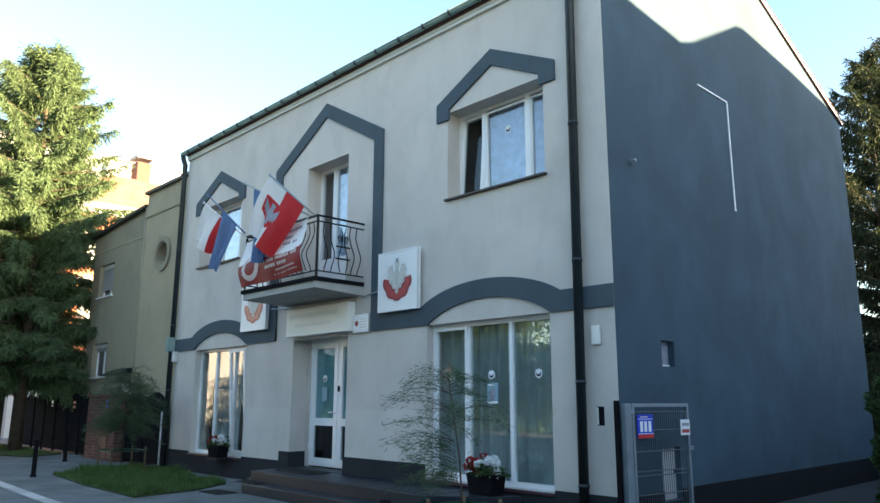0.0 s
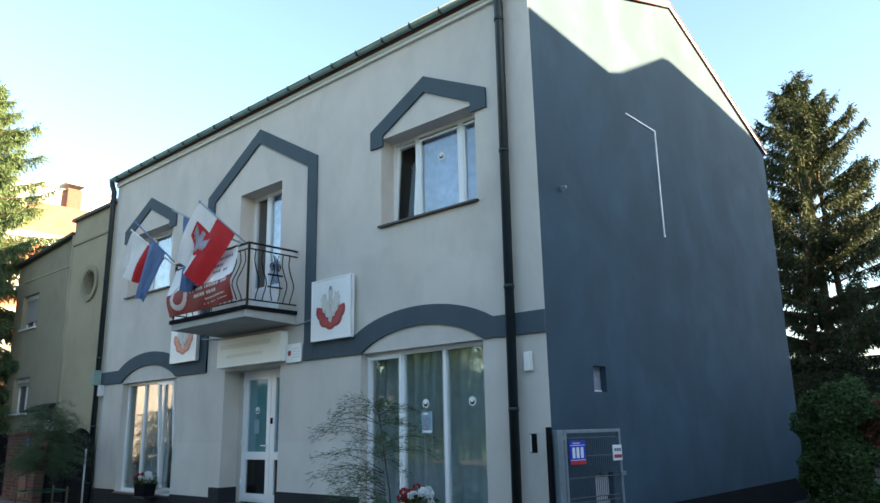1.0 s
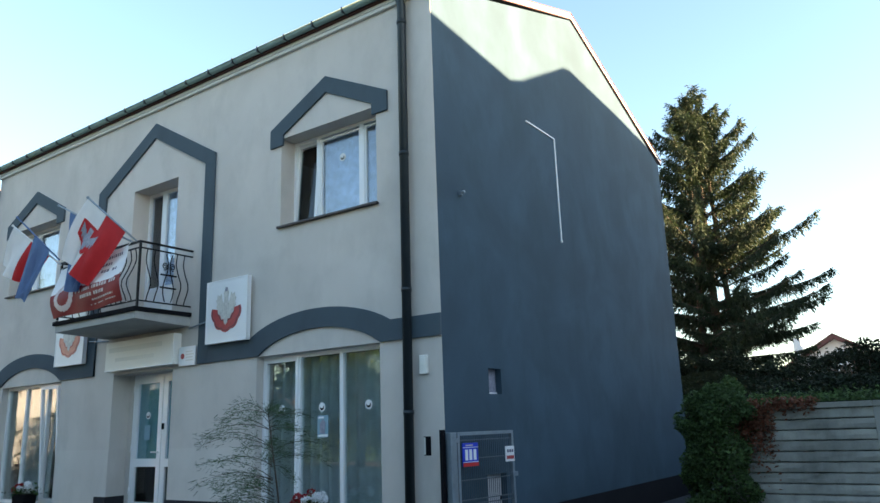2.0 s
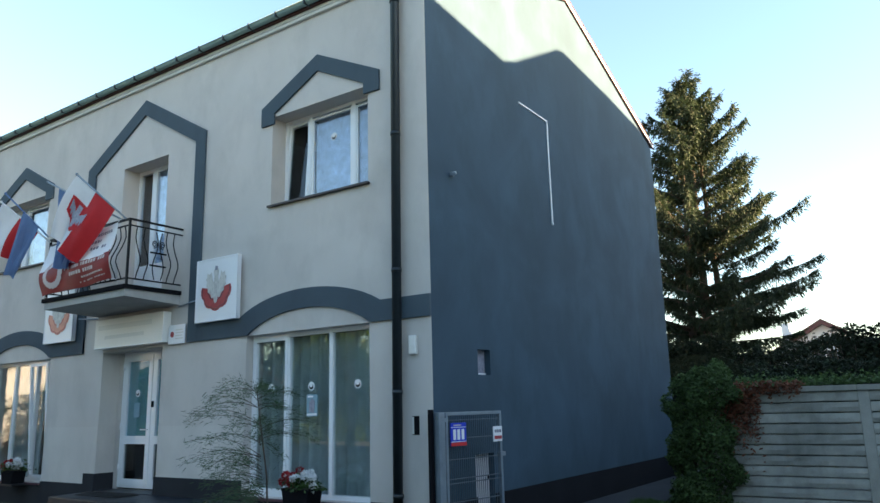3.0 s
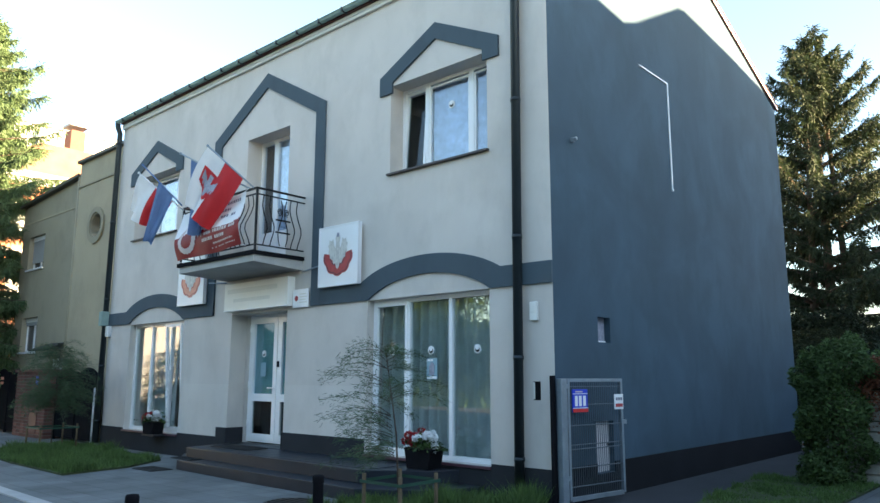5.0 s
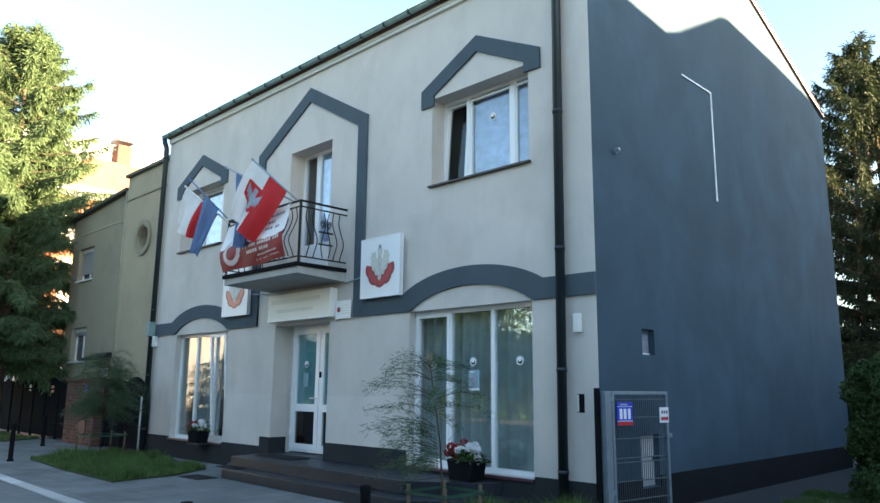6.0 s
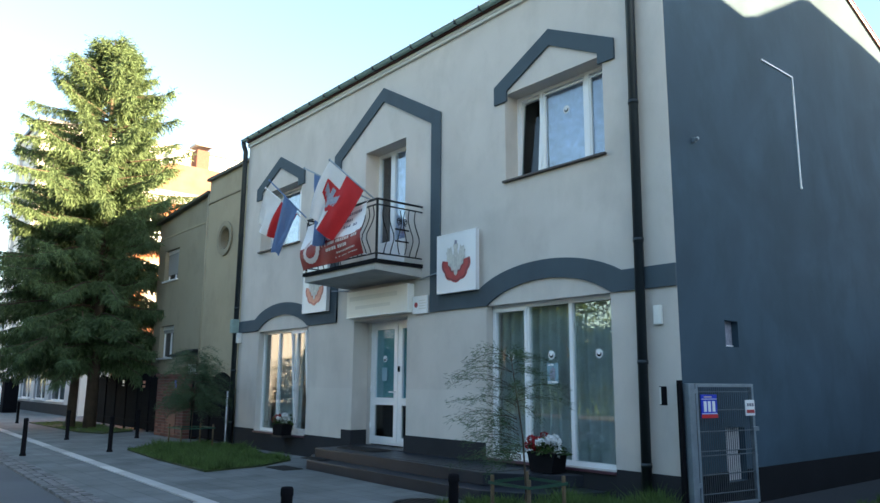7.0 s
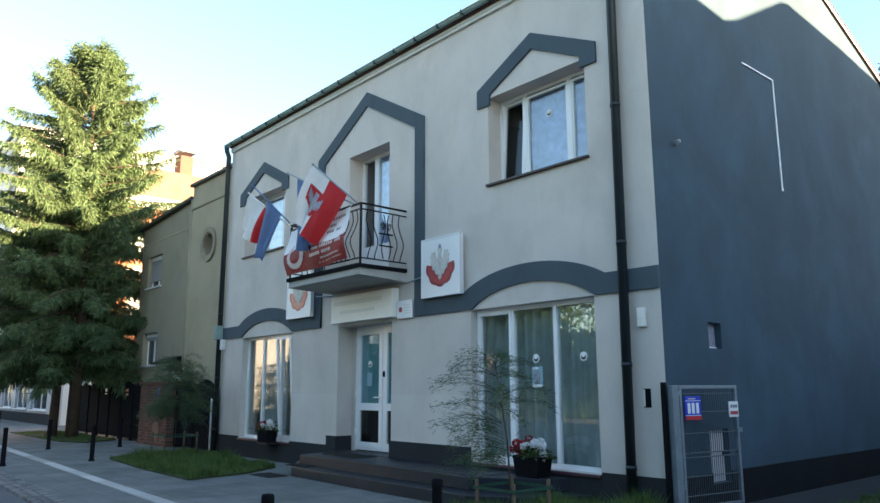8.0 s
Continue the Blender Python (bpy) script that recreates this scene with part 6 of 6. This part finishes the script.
def low_shop():
    s = thing("corner_shop", "low white shop building with large lit show windows", "shop", (-36, 2, 0))
    ops = [(-39.6, -37.2, 0.6, 2.6), (-36.4, -34.0, 0.6, 2.6), (-33.2, -30.4, 0.6, 2.6)]
    # front render darker than the other shop walls: its shade is put into the colour
    part("front_wall", pierced(-44.0, -29.2, 0.0, 3.9, 0.6, 0.9, ops), M_SHOPWALL, s)
    part("side_wall", boxed(-29.5, -29.2, 0.9, 2.1, 0.0, 3.9), M_WHITEWALL, s)
    part("back_room", boxed(-44.0, -29.5, 1.9, 2.1, 0.0, 3.9), M_WHITEWALL, s)
    part("roof", boxed(-44.1, -29.0, 0.4, 2.15, 3.9, 4.1, bevel=0.02), M_GREYWALL, s)
    part("plinth", boxed(-44.0, -29.18, 0.56, 0.6, 0.0, 0.45), M_PLINTH, s)
    for a, b, c, d in ops:
        simple_window(s, a, b, c, d, 0.7)
    p = thing("dark_kiosk", "dark street cabinet by the shop", "cabinet", (-34, -0.6, 0))
    part("case", boxed(-35.2, -34.5, -1.0, -0.4, 0, 1.5, bevel=0.02), M_BLACK, p)
    part("cap", boxed(-35.25, -34.45, -1.05, -0.35, 1.5, 1.56, bevel=0.01), M_BLACK, p)


low_shop()


def far_villa():
    v = thing("far_villa", "distant white house with red roof beyond the hedge", "house", (-2.9, 60, 0))
    X = -2.9
    at = lambda pts: [(x + X, z) for x, z in pts]
    part("wall", prismed(at([(-5.0, 0.0), (5.0, 0.0), (5.0, 4.4), (0.0, 7.4), (-5.0, 4.4)]), "y", 60, 70), M_WHITEWALL, v)
    for sx in (-1, 1):
        part("roof_slope", prismed(at([(sx * 5.6, 4.05), (0.0, 7.42), (0.0, 7.85), (sx * 5.6, 4.45)]), "y", 59.3, 70.5), M_VERGE, v)
    part("chimney", boxed(X - 3.4, X - 2.8, 62, 62.8, 5.0, 7.9), M_WHITEWALL, v)
    w = part("window", frame_mesh(X - 0.9, X + 0.9, 4.2, 5.4, 59.93, [(X, 0.1)]), M_PVC, v)
    part("pane", boxed(X - 0.8, X + 0.8, 59.98, 59.995, 4.3, 5.3), M_DARKGLASS, w)


far_villa()


# ---------------------------------------------------------------- what stands round the camera, seen in the glass and by its shade
def sun_side_block():
    """An unseen block added to the east; its stepped outline is shaped to shade the gable and the street."""
    b = thing("terrace_block", "unseen plain block added on the sunny side to cast the stepped shadow", "building", (14, 5, 0))
    X = 13.0
    dy, dz = X * math.tan(SUN_AZ), X / math.cos(SUN_AZ) * math.tan(SUN_EL)
    # wanted shadow edge on the gable, carried back along the sun to the block
    line = [(-2.2, 7.12), (0.0, 6.97), (2.13, 6.80), (4.14, 7.56), (4.17, 7.84), (4.45, 7.90), (6.6, 7.78), (9.2, 7.55)]
    prof = [(-26.0, 0.0), (26.0, 0.0), (26.0, 8.4), (9.2 + dy + 0.8, 9.0)] + [(y + dy, z + dz) for y, z in line[::-1]] + [(-4.0, 7.14 + dz), (-4.0, 4.6), (-26.0, 4.6)]
    part("wall", prismed(prof, "x", X, X + 9), M_PLASTER, b)
    for y in range(-22, 20, 4):
        for z in ((1.0, 4.2, 7.0) if y > -3 else (1.0,)):
            w = part("window", boxed(X - 0.03, X - 0.004, y - 0.6, y + 0.6, z, z + 1.5, bevel=0.006), M_DARKGLASS, b)
            part("window_sill", boxed(X - 0.12, X - 0.004, y - 0.7, y + 0.7, z - 0.08, z - 0.01), M_PVC, w)


sun_side_block()
far_block("pale_house", "pale rendered street house on the other side of the road", -66.0, -40.0, -28.0, -18.5, 7.5, M_WHITEWALL, 2, 7, 2)


def broadleaf(x, y, h, r, seed):
    rng = random.Random(seed)
    t = thing("street_tree", "broad leafy street tree on the other side of the road", "tree", (x, y, 0), group="trees across the road")
    tr = bmesh.new()
    tube(tr, [(x, y, 0), (x + 0.1, y, h * 0.3), (x, y + 0.1, h * 0.6)], 0.22, 10, 0.1)
    part("trunk", tr, M_BARK, t)
    lm = bmesh.new()
    clumps = []
    for k in range(26):
        a, s = rng.uniform(0, 6.28), rng.uniform(0.25, 1.0)
        rr = r * rng.uniform(0.35, 1.0) * math.sqrt(max(0.1, 1 - (s - 0.45) ** 2 * 2.2))
        c = Vector((x + rr * math.cos(a), y + rr * math.sin(a), h * (0.22 + 0.75 * s)))
        clumps.append(c)
        tube(lm, [(x, y, h * (0.2 + 0.3 * s)), ((x + c.x) / 2, (y + c.y) / 2, c.z - 0.3), tuple(c)], 0.06, 5, 0.015, caps=False)
    part("branchwork", lm, M_BARK, t)
    def pl():
        c = rng.choice(clumps)
        return c + Vector((rng.gauss(0, r * 0.2), rng.gauss(0, r * 0.2), rng.gauss(0, r * 0.17)))
    v, f = leaf_cloud(20000, pl, 0.085, rng)
    quads_object("crown", v, f, M_LEAF, t)
    return t


tree0 = broadleaf(-6.0, -20.0, 9.0, 3.6, 3)
for px, py, rz, sc in ((-11.5, -15.5, 60, 0.9), (0.5, -21.0, 140, 1.15), (7.0, -19.5, 220, 1.0), (-16.5, -17.0, 300, 1.0), (-21.5, -18.0, 20, 1.1), (-27.0, -19.5, 200, 0.95)):
    copy_thing(tree0, pose(px, py, 0, 0, 0, rz) @ Matrix.Diagonal((sc, sc, sc, 1)))
# added backdrop: keeps the bright horizon between the trees out of the glass
hedge("hedge", "leafy hedge added across the road to hide bright sky in the window reflections", -40.0, 14.0, -23.5, -21.0, 4.4, 44000, 0.12, 15, M_LEAF, 0.2)


# ---------------------------------------------------------------- small pieces last
def brick_pillar():
    p = thing("brick_pillar", "broad red brick gate pillar with meter door", "pillar", (-15.4, 0, 0), kind="structure")
    x0, x1, y0, y1, h = -16.42, -14.42, -0.30, 0.12, 1.60
    part("core", boxed(x0 + 0.012, x1 - 0.012, y0 + 0.012, y1, 0.0, h), M_MORTAR, p)
    bl, bh, j = 0.238, 0.068, 0.012
    me = mesh_of("brick", boxed(0, bl, -0.012, 0.02, 0, bh, bevel=0.004))
    me.materials.append(M_BRICK)
    sid = mesh_of("brick", boxed(-0.02, 0.012, 0, 0.2, 0, bh, bevel=0.004))
    sid.materials.append(M_BRICK)
    rows = int(h / (bh + j))
    for r in range(rows):
        z = 0.01 + r * (bh + j)
        for i in range(8):
            o = new("brick", me)
            o.parent = p
            o.matrix_parent_inverse = p.matrix_world.inverted()
            o.location = (x0 + i * (bl + j) + (0.0 if r % 2 else -0.006), y0 + 0.012 + random.uniform(-0.003, 0.002), z)
        for i in range(2):
            o = new("brick", sid)
            o.parent = p
            o.matrix_parent_inverse = p.matrix_world.inverted()
            o.location = (x1 - 0.012, y0 + 0.01 + i * 0.212, z)
    part("cap", boxed(x0 - 0.05, x1 + 0.05, y0 - 0.05, y1 + 0.05, h, h + 0.07, bevel=0.012), M_BRICK, p)
    part("meter_door", boxed(-15.35, -14.85, y0 - 0.02, y0 - 0.001, 0.12, 0.62, bevel=0.006), M_VERGE, p)
    part("plate", boxed(-15.1, -14.95, y0 - 0.012, y0 - 0.001, 1.28, 1.5, bevel=0.003), M_PLATE, p)


brick_pillar()
setts()
